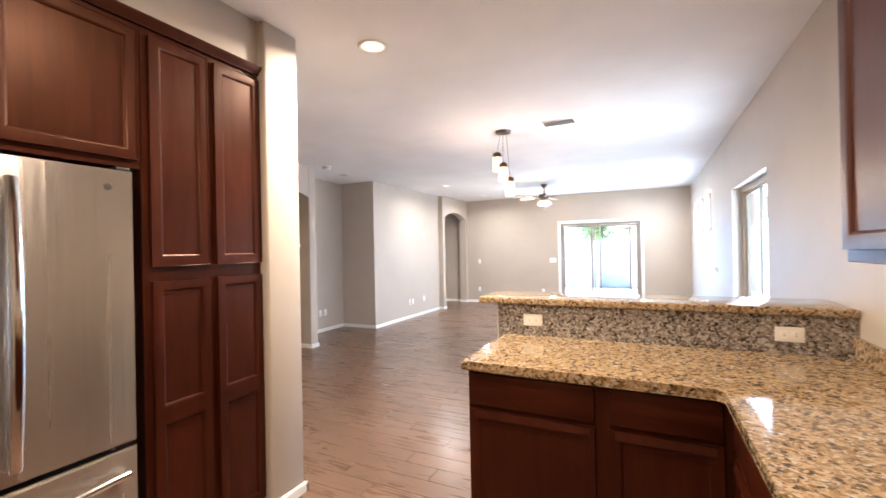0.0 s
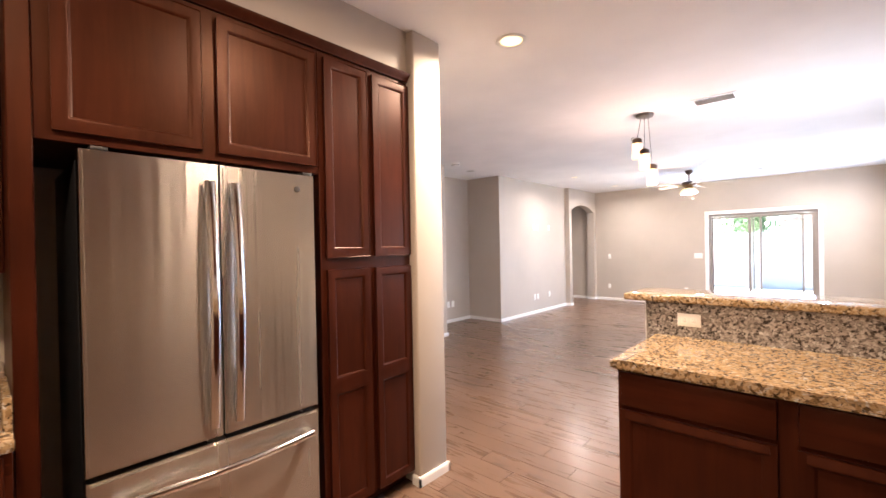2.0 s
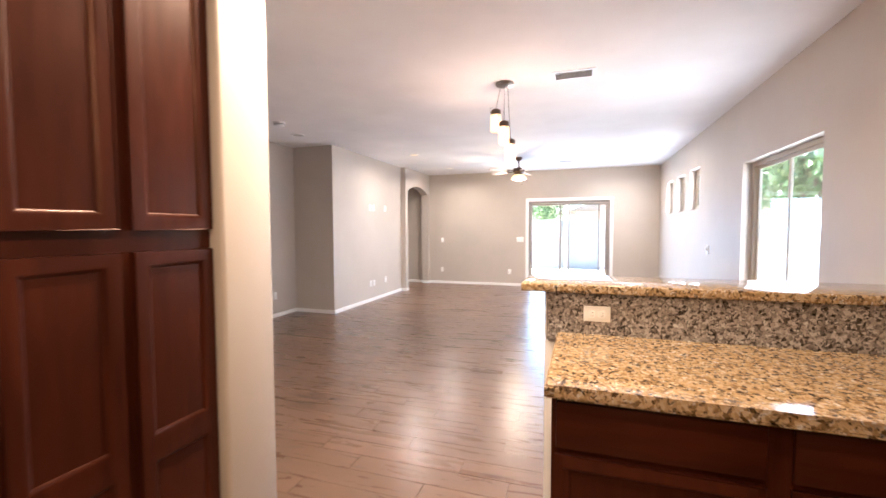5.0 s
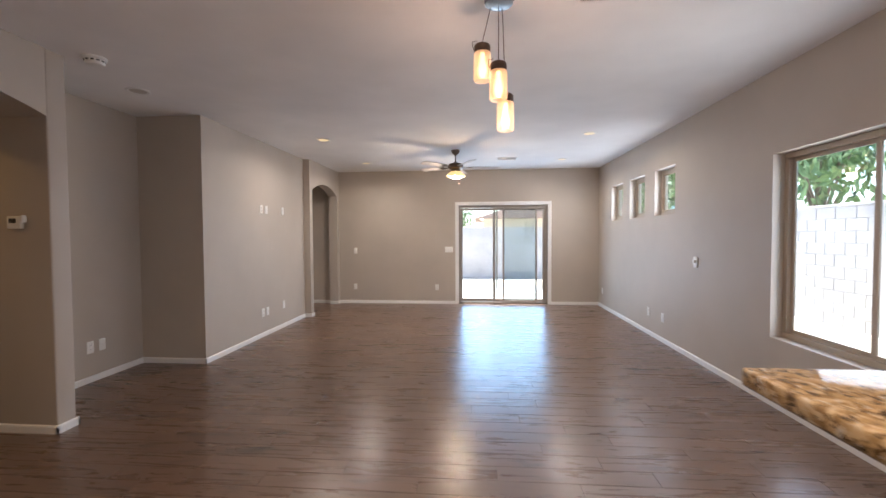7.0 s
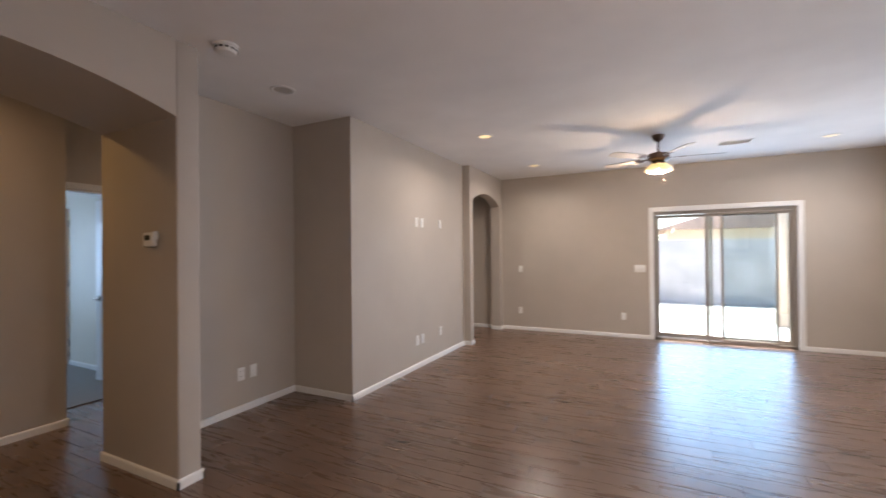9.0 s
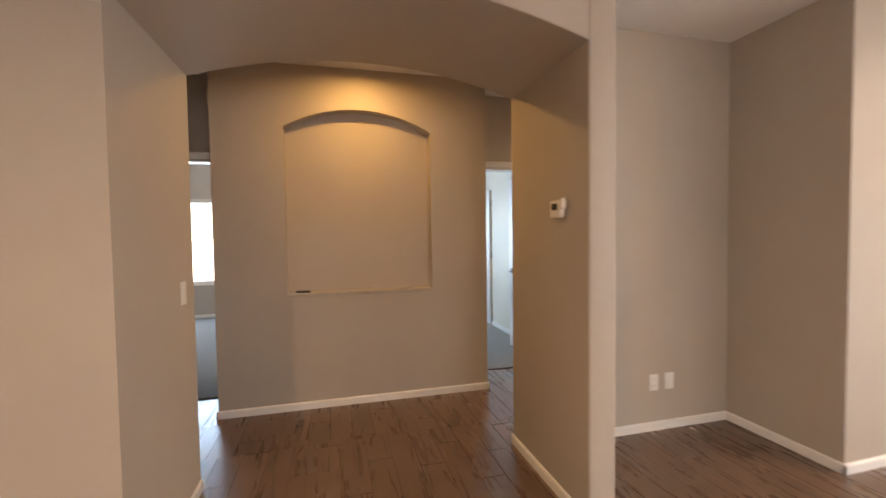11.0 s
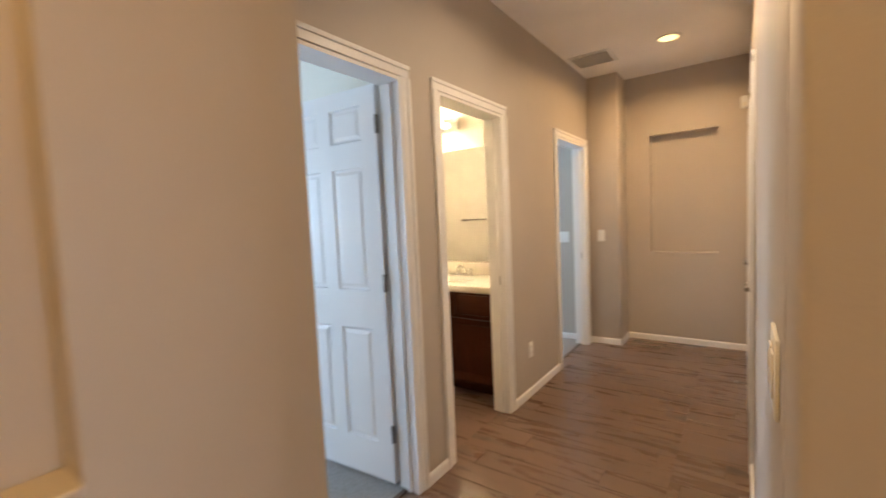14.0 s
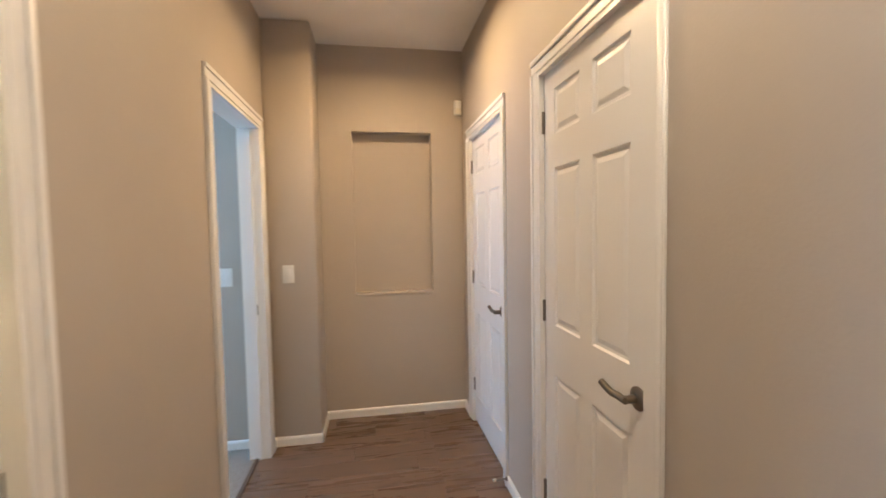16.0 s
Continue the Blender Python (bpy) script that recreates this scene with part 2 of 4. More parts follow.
def lathe(bm, profile, seg=28, m=None):
    """Turns (radius, height) pairs round the z axis."""
    rings = []
    for r, z in profile:
        ring = []
        for i in range(seg):
            a = 2 * math.pi * i / seg
            co = Vector((r * math.cos(a), r * math.sin(a), z))
            ring.append(bm.verts.new(m @ co if m is not None else co))
        rings.append(ring)
    for a, b in zip(rings, rings[1:]):
        for i in range(seg):
            j = (i + 1) % seg
            bm.faces.new((a[i], a[j], b[j], b[i]))
    if profile[0][0] > 1e-4:
        bm.faces.new(rings[0][::-1])
    if profile[-1][0] > 1e-4:
        bm.faces.new(rings[-1])
    return bm


def tube(bm, pts, r, seg=10):
    """A round bar along the points."""
    pts = [Vector(p) for p in pts]
    rings = []
    for i, p in enumerate(pts):
        d = (pts[min(i + 1, len(pts) - 1)] - pts[max(i - 1, 0)]).normalized()
        ref = Vector((1, 0, 0)) if abs((pts[-1] - pts[0]).normalized().x) < 0.8 else Vector((0, 0, 1))
        u = (ref - d * ref.dot(d)).normalized() if abs(ref.dot(d)) < 0.98 else d.orthogonal().normalized()
        w = d.cross(u)
        rings.append([bm.verts.new(p + u * (r * math.cos(2 * math.pi * k / seg)) + w * (r * math.sin(2 * math.pi * k / seg))) for k in range(seg)])
    for a, b in zip(rings, rings[1:]):
        for i in range(seg):
            j = (i + 1) % seg
            bm.faces.new((a[i], a[j], b[j], b[i]))
    bm.faces.new(rings[0][::-1])
    bm.faces.new(rings[-1])
    return bm


def mesh_of(bm, name, mat, smooth=False):
    me = bpy.data.meshes.new(name)
    bmesh.ops.recalc_face_normals(bm, faces=bm.faces[:])
    bm.to_mesh(me)
    bm.free()
    me.materials.append(mat)
    if smooth:
        me.polygons.foreach_set("use_smooth", [True] * len(me.polygons))
        me.set_sharp_from_angle(angle=radians(38))
    return me


def part(name, bm, mat, parent=None, label="", smooth=True, m=None):
    ob = new(name, mesh_of(bm, name, mat, smooth))
    if parent is not None:
        ob.parent = parent
    if m is not None:
        ob.matrix_local = m
    if label:
        ob["label"] = label
    return ob


def thing(name, m, label, category, group="", kind=""):
    ob = new(name)
    ob.empty_display_size = 0.1
    ob.matrix_world = m
    return tagged(ob, label, category, group, kind)


def bm_new():
    return bmesh.new()


def structure(name, bm, mat, label, category, smooth=False):
    return tagged(part(name, bm, mat, None, "", smooth), label, category, "", "structure")


def wall_bm(axis, f0, f1, a0, a1, z0, z1, holes=()):
    """A wall of thickness f0..f1 across the axis, along a0..a1, with holes (a0, a1, z0, z1) through it."""
    bm = bm_new()
    cuts_a = sorted({a0, a1, *[h[0] for h in holes], *[h[1] for h in holes]})
    for p, q in zip(cuts_a, cuts_a[1:]):
        mid = (p + q) / 2
        gaps = sorted((h[2], h[3]) for h in holes if h[0] < mid < h[1])
        z = z0
        runs = []
        for g0, g1 in gaps:
            if g0 > z:
                runs.append((z, g0))
            z = g1
        if z < z1:
            runs.append((z, z1))
        for r0, r1 in runs:
            if axis == "x":
                box(bm, f0, f1, p, q, r0, r1)
            else:
                box(bm, p, q, f0, f1, r0, r1)
    return bm


def arch_fill(bm, axis, f0, f1, a0, a1, spring, crown, top, seg=28):
    """The wall over an arched opening: from a flat curve up to the top."""
    c, w, h = (a0 + a1) / 2, (a1 - a0) / 2, crown - spring
    r = (w * w + h * h) / (2 * h)
    lo, hi = [], []
    for i in range(seg + 1):
        a = a0 + (a1 - a0) * i / seg
        zz = crown - r + math.sqrt(max(0, r * r - (a - c) ** 2))
        lo.append((a, zz))
    def at(f, a, z):
        return bm.verts.new((f, a, z) if axis == "x" else (a, f, z))
    v0 = [(at(f0, a, z), at(f0, a, top)) for a, z in lo]
    v1 = [(at(f1, a, z), at(f1, a, top)) for a, z in lo]
    for i in range(seg):
        bm.faces.new((v0[i][0], v0[i + 1][0], v0[i + 1][1], v0[i][1]))
        bm.faces.new((v1[i][0], v1[i][1], v1[i + 1][1], v1[i + 1][0]))
        bm.faces.new((v0[i][0], v1[i][0], v1[i + 1][0], v0[i + 1][0]))
        bm.faces.new((v0[i][1], v0[i + 1][1], v1[i + 1][1], v1[i][1]))
    for k in (0, seg):
        bm.faces.new((v0[k][0], v0[k][1], v1[k][1], v1[k][0]))
    return bm


def panel_bm(xs, zs, panels, thick, steps, both=False):
    """A slab in x and z, front at y = 0; the cells (column, row) in panels are sunk or raised by rings (inset, depth)."""
    bm = bm_new()
    sides = [(0.0, 1.0)] + ([(thick, -1.0)] if both else [])
    for y0, s in sides:
        for i in range(len(xs) - 1):
            for k in range(len(zs) - 1):
                x0, x1, z0, z1 = xs[i], xs[i + 1], zs[k], zs[k + 1]
                def ring(ins, dep):
                    return [bm.verts.new((x, y0 + s * dep, z)) for x, z in
                            ((x0 + ins, z0 + ins), (x1 - ins, z0 + ins), (x1 - ins, z1 - ins), (x0 + ins, z1 - ins))]
                prev = ring(0, 0)
                if (i, k) in panels:
                    for ins, dep in steps:
                        cur = ring(ins, dep)
                        for e in range(4):
                            bm.faces.new((prev[e], prev[(e + 1) % 4], cur[(e + 1) % 4], cur[e]))
                        prev = cur
                bm.faces.new(prev)
    X0, X1, Z0, Z1 = xs[0], xs[-1], zs[0], zs[-1]
    f = [bm.verts.new((x, 0, z)) for x, z in ((X0, Z0), (X1, Z0), (X1, Z1), (X0, Z1))]
    k = [bm.verts.new((x, thick, z)) for x, z in ((X0, Z0), (X1, Z0), (X1, Z1), (X0, Z1))]
    for e in range(4):
        bm.faces.new((f[e], f[(e + 1) % 4], k[(e + 1) % 4], k[e]))
    if not both:
        bm.faces.new(k)
    bmesh.ops.remove_doubles(bm, verts=bm.verts[:], dist=1e-5)
    return bm


H = 2.74

# ---- setting: walls, floor, ceiling ----
structure("ceiling", box(bm_new(), -11.0, 1.3, -3.2, 10.9, H, H + 0.12), CEIL, "white textured drywall ceiling over the whole home", "ceiling")
structure("wall_east", wall_bm("x", E, E + 0.18, -3.2, 10.9, 0, H,
          [(4.11, 5.67, 0.56, 2.06), (7.38, 7.98, 1.66, 2.27), (8.32, 8.92, 1.66, 2.27), (9.25, 9.83, 1.66, 2.27)]), WALL,
          "greige painted wall with one large and three small windows", "wall")
structure("wall_north", wall_bm("y", NW, NW + 0.18, -5.6, E, 0, H, [(-1.78, 0.02, 0.0, 2.02)]), WALL,
          "greige painted wall with a sliding glass door", "wall")
structure("wall_media", box(bm_new(), -4.52, -4.40, 6.40, 9.09, 0, H), WALL, "greige painted wall beside the alcove", "wall")
bm = box(bm_new(), -4.46, -4.29, 9.09, 9.21, 0, H)
box(bm, -4.46, -4.29, 10.49, NW, 0, H)
arch_fill(bm, "x", -4.46, -4.29, 9.21, 10.49, 2.23, 2.38, H)
structure("wall_arch_passage", bm, WALL, "greige wall with an arched opening to a passage", "wall")
structure("wall_passage", wall_bm("x", -5.60, -5.45, 9.2, NW, 0, H), WALL, "greige wall at the back of the passage", "wall")
structure("wall_passage_side", box(bm_new(), -5.45, -4.52, 9.10, 9.195, 0, H), WALL, "greige side wall of the passage", "wall")
structure("wall_alcove", box(bm_new(), -5.26, -5.147, 4.89, 6.52, 0, H), WALL, "greige wall at the back of the alcove", "wall")
structure("wall_alcove_side", box(bm_new(), -5.147, -4.52, 6.40, 6.52, 0, H), WALL, "greige side wall of the alcove", "wall")
bm = box(bm_new(), -5.26, -4.40, 4.745, 4.89, 0, H, 0.012, 3)
structure("pillar_arch", bm, WALL, "greige wall end beside the hallway arch", "wall", True)
bm = arch_fill(bm_new(), "x", -5.26, -4.40, 2.87, 4.745, 2.265, 2.415, H, 40)
structure("arch_hallway", bm, WALL, "wide greige segmental arch over the hallway entry", "arch")
structure("wall_west_dining", box(bm_new(), -5.26, -4.40, 1.87, 2.87, 0, H), WALL, "greige wall beside the hallway arch", "wall")
structure("wall_kitchen_north", box(bm_new(), -5.26, -1.735, 1.625, 1.87, 0, H, 0.015, 3), WALL, "greige wall end beside the pantry cabinet", "wall", True)
structure("wall_kitchen_west", box(bm_new(), -2.55, -2.43, -3.2, 1.625, 0, H), WALL, "greige kitchen wall behind the cabinets", "wall")
structure("soffit_kitchen", box(bm_new(), -2.43, -1.79, -3.05, 1.625, 2.475, H), WALL, "greige drywall soffit above the cabinets", "soffit")
structure("wall_south", box(bm_new(), -2.55, E, -3.2, -3.05, 0, H), WALL, "greige kitchen wall behind the entry", "wall")
# hallway
D = -6.62
structure("wall_hall_west", wall_bm("x", D - 0.12, D, 1.62, 9.2, 0, H,
          [(1.95, 2.68, 0, 2.04), (5.02, 5.78, 0, 2.04), (6.085, 6.79, 0, 2.04), (7.805, 8.58, 0, 2.04)]), WALL,
          "greige hallway wall with four doorways", "wall")
structure("wall_hall_east", wall_bm("x", -5.26, -5.16, 6.52, 9.2, 0, H, [(6.845, 7.56, 0, 2.045), (8.07, 8.82, 0, 2.045)]), WALL, "greige hallway wall with two closet doors", "wall")
structure("wall_hall_south", box(bm_new(), D, -5.26, 1.62, 1.74, 0, H), WALL, "greige wall closing the hallway", "wall")
structure("pier_hall", box(bm_new(), D, -6.32, 8.71, 9.05, 0, H, 0.012, 3), WALL, "greige wall pier at the end of the hallway", "wall", True)
bm = wall_bm("y", 9.05, 9.14, D, -5.26, 0, H, [(-6.09, -5.505, 0.93, 2.127)])
box(bm, D, -5.26, 9.14, 9.2, 0, H)
structure("wall_hall_end", bm, WALL, "greige hallway end wall with a rectangular recessed niche", "wall")
# the block with the arched niche
bm = wall_bm("x", -6.33, -6.222, 2.73, 4.93, 0, H, [(3.25, 4.43, 0.935, H)])
arch_fill(bm, "x", -6.33, -6.222, 3.25, 4.43, 2.255, 2.415, H)
box(bm, D, -6.33, 2.73, 4.93, 0, H)
structure("wall_niche", bm, WALL, "greige wall block with an arched display niche", "wall")
# rooms behind the doors
structure("wall_bedroom_far", wall_bm("x", -10.85, -10.7, -1.5, 3.9, 0, H, [(0.42, 2.0, 0.56, 2.05)]), WALL, "grey bedroom wall with a window", "wall")
structure("wall_bedroom_south", box(bm_new(), -10.7, -6.74, -1.5, -1.4, 0, H), WALL, "grey bedroom side wall", "wall")
structure("wall_bedroom_north", box(bm_new(), -10.7, -6.74, 3.78, 3.9, 0, H), WALL, "grey wall between the bedrooms", "wall")
structure("wall_bedroom_stub", box(bm_new(), -7.22, -6.74, 1.70, 1.82, 0, H), WALL, "grey wall beside the bedroom door", "wall")
structure("wall_guest_far", wall_bm("x", -9.8, -9.65, 3.9, 6.08, 0, H, [(4.0, 5.1, 0.8, 2.0)]), WALL, "pale bedroom wall with a window", "wall")
structure("wall_bath_south", wall_bm("y", 5.93, 6.03, -9.65, -6.74, 0, H, [(-9.35, -8.65, 0, 2.04)]), BATHW, "cream wall between bedroom and bathroom", "wall")
structure("wall_bath_north", box(bm_new(), -9.65, -6.74, 7.46, 7.58, 0, H), BATHW, "cream bathroom wall behind the mirror", "wall")
structure("wall_bath_far", box(bm_new(), -9.75, -9.65, 6.03, 7.46, 0, H), BATHW, "cream bathroom end wall", "wall")
structure("wall_laundry_far", box(bm_new(), -9.3, -9.2, 7.58, 9.9, 0, H), WALL, "grey wall of the room at the hallway's end", "wall")
structure("wall_laundry_north", box(bm_new(), -9.2, -6.74, 8.72, 8.84, 0, H), WALL, "grey side wall of the room at the hallway's end", "wall")


def baseboard(name, axis, f, side, a0, a1, h=0.060):
    """A white baseboard with a rounded top, on the face f; side: the way it stands out."""
    bm = bm_new()
    prof = [(0, 0), (0.013, 0), (0.013, h - 0.014), (0.010, h - 0.005), (0.004, h), (0, h)]
    ends = []
    for a in (a0, a1):
        ring = []
        for d, z in prof:
            p = f + side * d
            ring.append(bm.verts.new((p, a, z) if axis == "x" else (a, p, z)))
        ends.append(ring)
    for i in range(len(prof)):
        j = (i + 1) % len(prof)
        bm.faces.new((ends[0][i], ends[0][j], ends[1][j], ends[1][i]))
    bm.faces.new(ends[0])
    bm.faces.new(ends[1][::-1])
    return structure(name, bm, TRIM, "white painted wooden baseboard along the wall", "baseboard")


for spec in (("x", E, -1, 2.7, NW), ("y", NW, -1, -4.29, -1.85), ("y", NW, -1, 0.09, E), ("x", -4.40, 1, 6.387, 9.09), ("y", 9.09, -1, -4.40, -4.277),
             ("x", -4.29, 1, 9.077, 9.223), ("y", 9.21, 1, -4.46, -4.29), ("y", 10.49, -1, -4.46, -4.29), ("x", -4.29, 1, 10.477, NW), ("x", -5.45, 1, 9.2, NW),
             ("y", NW, -1, -5.45, -4.46), ("x", -5.147, 1, 4.89, 6.40), ("y", 6.40, -1, -5.147, -4.387), ("y", 4.89, 1, -5.147, -4.387), ("x", -4.40, 1, 4.732, 4.903),
             ("y", 4.745, -1, -5.273, -4.387), ("x", -5.26, -1, 4.732, 6.785), ("y", 2.87, 1, -5.26, -4.387), ("x", -4.40, 1, 1.87, 2.883), ("y", 1.87, 1, -4.4, -1.722),
             ("x", -1.735, 1, 1.612, 1.883), ("y", 1.625, -1, -1.79, -1.722),
             ("x", D, 1, 5.84, 6.025), ("x", D, 1, 6.85, 7.745), ("x", D, 1, 8.64, 8.71), ("y", 8.71, -1, D, -6.307), ("x", -6.32, 1, 8.697, 9.05), ("y", 9.05, -1, -6.32, -5.26),
             ("x", -6.222, 1, 2.717, 4.943), ("y", 4.93, 1, D, -6.209), ("y", 2.73, -1, D, -6.209), ("x", -5.26, -1, 7.62, 8.01), ("x", -5.26, -1, 8.88, 9.05),
             ("x", -10.7, 1, -1.4, 3.78), ("y", 1.82, 1, -7.22, -6.74), ("x", -7.22, -1, 1.70, 1.833), ("x", -9.65, 1, 3.9, 5.93), ("y", 5.93, -1, -8.65, -6.74), ("x", -9.2, 1, 7.58, 8.72),
             ("y", 8.72, -1, -9.2, -6.74), ("x", D, 1, 1.74, 1.87)):
    baseboard("baseboard", *spec)

# ---- floors ----
bm = box(bm_new(), -5.6, E, -3.2, 10.9, -0.12, -0.0035)
box(bm, D - 0.07, -5.6, 1.62, 9.2, -0.12, -0.0035)
floor = structure("floor", bm, GROUT, "wood-look plank tile floor with narrow dark grout joints", "floor")
structure("floor_bedroom", box(bm_new(), -10.9, D - 0.07, -1.5, 3.9, -0.1, 0.004), CARPET, "light beige cut-pile bedroom carpet", "carpet")
structure("floor_guest_room", box(bm_new(), -9.8, D - 0.07, 3.9, 5.98, -0.1, 0.004), CARPET, "light beige cut-pile carpet", "carpet")
structure("floor_bath", box(bm_new(), -9.8, D - 0.07, 5.98, 7.52, -0.1, -0.002), PLANK, "wood-look tile bathroom floor", "floor")
structure("floor_laundry", box(bm_new(), -9.3, D - 0.07, 7.52, 9.9, -0.1, 0.003), CARPET, "pale carpet of the room at the hallway's end", "carpet")
structure("ground", box(bm_new(), -400, 400, -400, 400, -0.5, -0.15), GRAVEL, "pale tan desert gravel yard", "ground")
structure("patio", box(bm_new(), -4.5, 3.4, NW + 0.19, 14.2, -0.2, -0.05), CONCRETE, "pale concrete patio slab outside the sliding door", "patio")


# ---- openings: windows, sliding door, doorways ----
def window(name, y0, y1, z0, z1, x, label, lites=1, m=None, frame_mat=None):
    """A window set in the opening y0..y1, z0..z1 of the east wall, its frame from x outwards."""
    root = thing(name, Matrix.Translation((x, y0, z0)) if m is None else m, label, "window", "", "structure")
    w, h, f = y1 - y0, z1 - z0, 0.045
    fm = frame_mat or WINFRAME
    for nm, b in (("sill_rail", (0, w, 0, f)), ("head_rail", (0, w, h - f, h))):
        part(nm, box(bm_new(), 0, 0.06, b[0], b[1], b[2], b[3], 0.004, 1), fm, root)
    for a in (0, w - f):
        part("jamb", box(bm_new(), 0.002, 0.058, a, a + f, f, h - f, 0.004, 1), fm, root)
    step = (w - 2 * f) / lites
    for i in range(lites):
        a0 = f + i * step
        off = 0.012 + 0.02 * (i % 2)
        sash = thing_part("sash", root)
        s = 0.03
        for k, b in enumerate(((a0, a0 + step, f, f + s), (a0, a0 + step, h - f - s, h - f), (a0, a0 + s, f + s, h - f - s), (a0 + step - s, a0 + step, f + s, h - f - s))):
            part("stile" if k > 1 else "rail", box(bm_new(), off, off + 0.02, *b, 0.002, 1), fm, sash)
        p = part("pane", box(bm_new(), off + 0.008, off + 0.012, a0 + s, a0 + step - s, f + s, h - f - s), GLASS, sash, "clear window glass", False)
        p.visible_shadow = False
    return root


def thing_part(name, parent):
    ob = new(name)
    ob.empty_display_size = 0.05
    ob.parent = parent
    return ob


window("window_1", 4.11, 5.67, 0.56, 2.06, E + 0.09, "large two-lite sliding window in a tan frame", 2)
for i, (a, b) in enumerate(((7.38, 7.98), (8.32, 8.92), (9.25, 9.83))):
    window("window_%d" % (i + 2), a, b, 1.66, 2.27, E + 0.09, "small square fixed window in a tan frame", 1)
for n, b in (("window_5", (0.42, 2.0, 0.56, 2.05)),):
    window(n, b[0], b[1], b[2], b[3], 0, "white-framed bedroom window", 2, Matrix.Translation((-10.80, b[0], b[2])), TRIM)
window("window_6", 4.0, 5.1, 0.8, 2.0, 0, "white-framed window of the second bedroom", 2, Matrix.Translation((-9.75, 4.0, 0.8)), TRIM)

# sliding glass door
slider = thing("sliding_door_1", Matrix.Translation((-1.78, NW, 0)), "bronze-framed sliding glass door with a screen panel, closed", "sliding door", "", "structure")
w, h = 1.80, 2.02
part("head", box(bm_new(), 0, w, 0.03, 0.15, h - 0.05, h, 0.003, 1), BRONZE, slider)
part("threshold", box(bm_new(), 0, w, 0.02, 0.16, 0, 0.035, 0.003, 1), NICKEL, slider)
for a in (0, w - 0.045):
    part("jamb", box(bm_new(), a, a + 0.045, 0.03, 0.15, 0.035, h - 0.05, 0.003, 1), BRONZE, slider)
for nm, a0, a1, y, st in (("fixed_panel", 0.045, 0.80, 0.115, 0.03), ("sliding_panel", 0.70, 1.755, 0.065, 0.05)):
    pan = thing_part(nm, slider)
    for a in (a0, a1 - st):
        part("stile", box(bm_new(), a, a + st, y, y + 0.03, 0.04, h - 0.055, 0.003, 1), BRONZE, pan)
    for z0, z1 in ((0.04, 0.10), (h - 0.10, h - 0.055)):
        part("rail", box(bm_new(), a0 + st, a1 - st, y + 0.001, y + 0.029, z0, z1, 0.003, 1), BRONZE, pan)
    p = part("pane", box(bm_new(), a0 + st, a1 - st, y + 0.013, y + 0.017, 0.10, h - 0.10), GLASS, pan, "clear door glass", False)
    p.visible_shadow = False
scr = thing_part("screen_panel", slider)
for a in (0.895, 1.555):
    part("stile", box(bm_new(), a, a + 0.035, 0.030, 0.05, 0.04, h - 0.055, 0.002, 1), BRONZE, scr)
for z0 in (0.04, h - 0.085):
    part("rail", box(bm_new(), 0.93, 1.555, 0.031, 0.049, z0, z0 + 0.03, 0.002, 1), BRONZE, scr)
TINT = glass("tinted_screen_glass", 0.0, (0.60, 0.68, 0.70))
p = part("screen", box(bm_new(), 0.93, 1.555, 0.038, 0.042, 0.07, h - 0.085), TINT, scr, "greyish see-through screen", False)
p.visible_shadow = False
hd = part("handle", box(bm_new(), 0.715, 0.74, 0.015, 0.065, 0.90, 1.12, 0.006, 2), BRONZE, slider)
tr = bm_new()
box(tr, -1.85, -1.78, NW - 0.018, NW, 0, 2.09, 0.004, 1)
box(tr, 0.02, 0.09, NW - 0.018, NW, 0, 2.09, 0.004, 1)
box(tr, -1.78, 0.02, NW - 0.0175, NW, 2.02, 2.0895, 0.004, 1)
structure("trim_sliding_door", tr, TRIM, "white painted casing round the sliding door", "trim")


def doorway(name, f, side, depth, o0, o1, top, wd=0.062):
    """White casing and jamb lining round an opening in a wall whose hall face is at x = f."""
    root = thing(name, Matrix.Translation((f, o0, 0)), "white painted door casing and jamb", "door frame", "", "structure")
    w = o1 - o0
    s = side
    def bx(bm, d0, d1, *r):
        box(bm, min(s * d0, s * d1), max(s * d0, s * d1), *r)
    for y0, y1, inner in ((-wd, -0.004, 1), (w + 0.004, w + wd, 0)):
        bm = bm_new()
        bx(bm, 0, 0.011, y0, y1, 0, top + 0.004, 0.002, 1)
        a, b = (y0, y0 + 0.022) if inner else (y1 - 0.022, y1)
        bx(bm, 0.0112, 0.018, a, b, 0, top + 0.004, 0.003, 2)
        part("side_casing", bm, TRIM, root)
    bm = bm_new()
    bx(bm, 0, 0.0108, -wd, w + wd, top + 0.004, top + wd, 0.002, 1)
    bx(bm, 0.011, 0.018, -wd, w + wd, top + wd - 0.022, top + wd, 0.003, 2)
    part("head_casing", bm, TRIM, root)
    for y0, y1 in ((-0.003, 0.014), (w - 0.014, w + 0.003)):
        bm = bm_new()
        bx(bm, -depth, 0.008, y0, y1, 0, top)
        st = (0.014, 0.024) if y0 < 0 else (w - 0.024, w - 0.014)
        bx(bm, -depth * 0.62, -depth * 0.34, st[0], st[1], 0, top - 0.02)
        part("jamb", bm, TRIM, root)
    bm = bm_new()
    bx(bm, -depth, 0.008, 0.014, w - 0.014, top - 0.016, top)
    part("head_jamb", bm, TRIM, root)
    return root


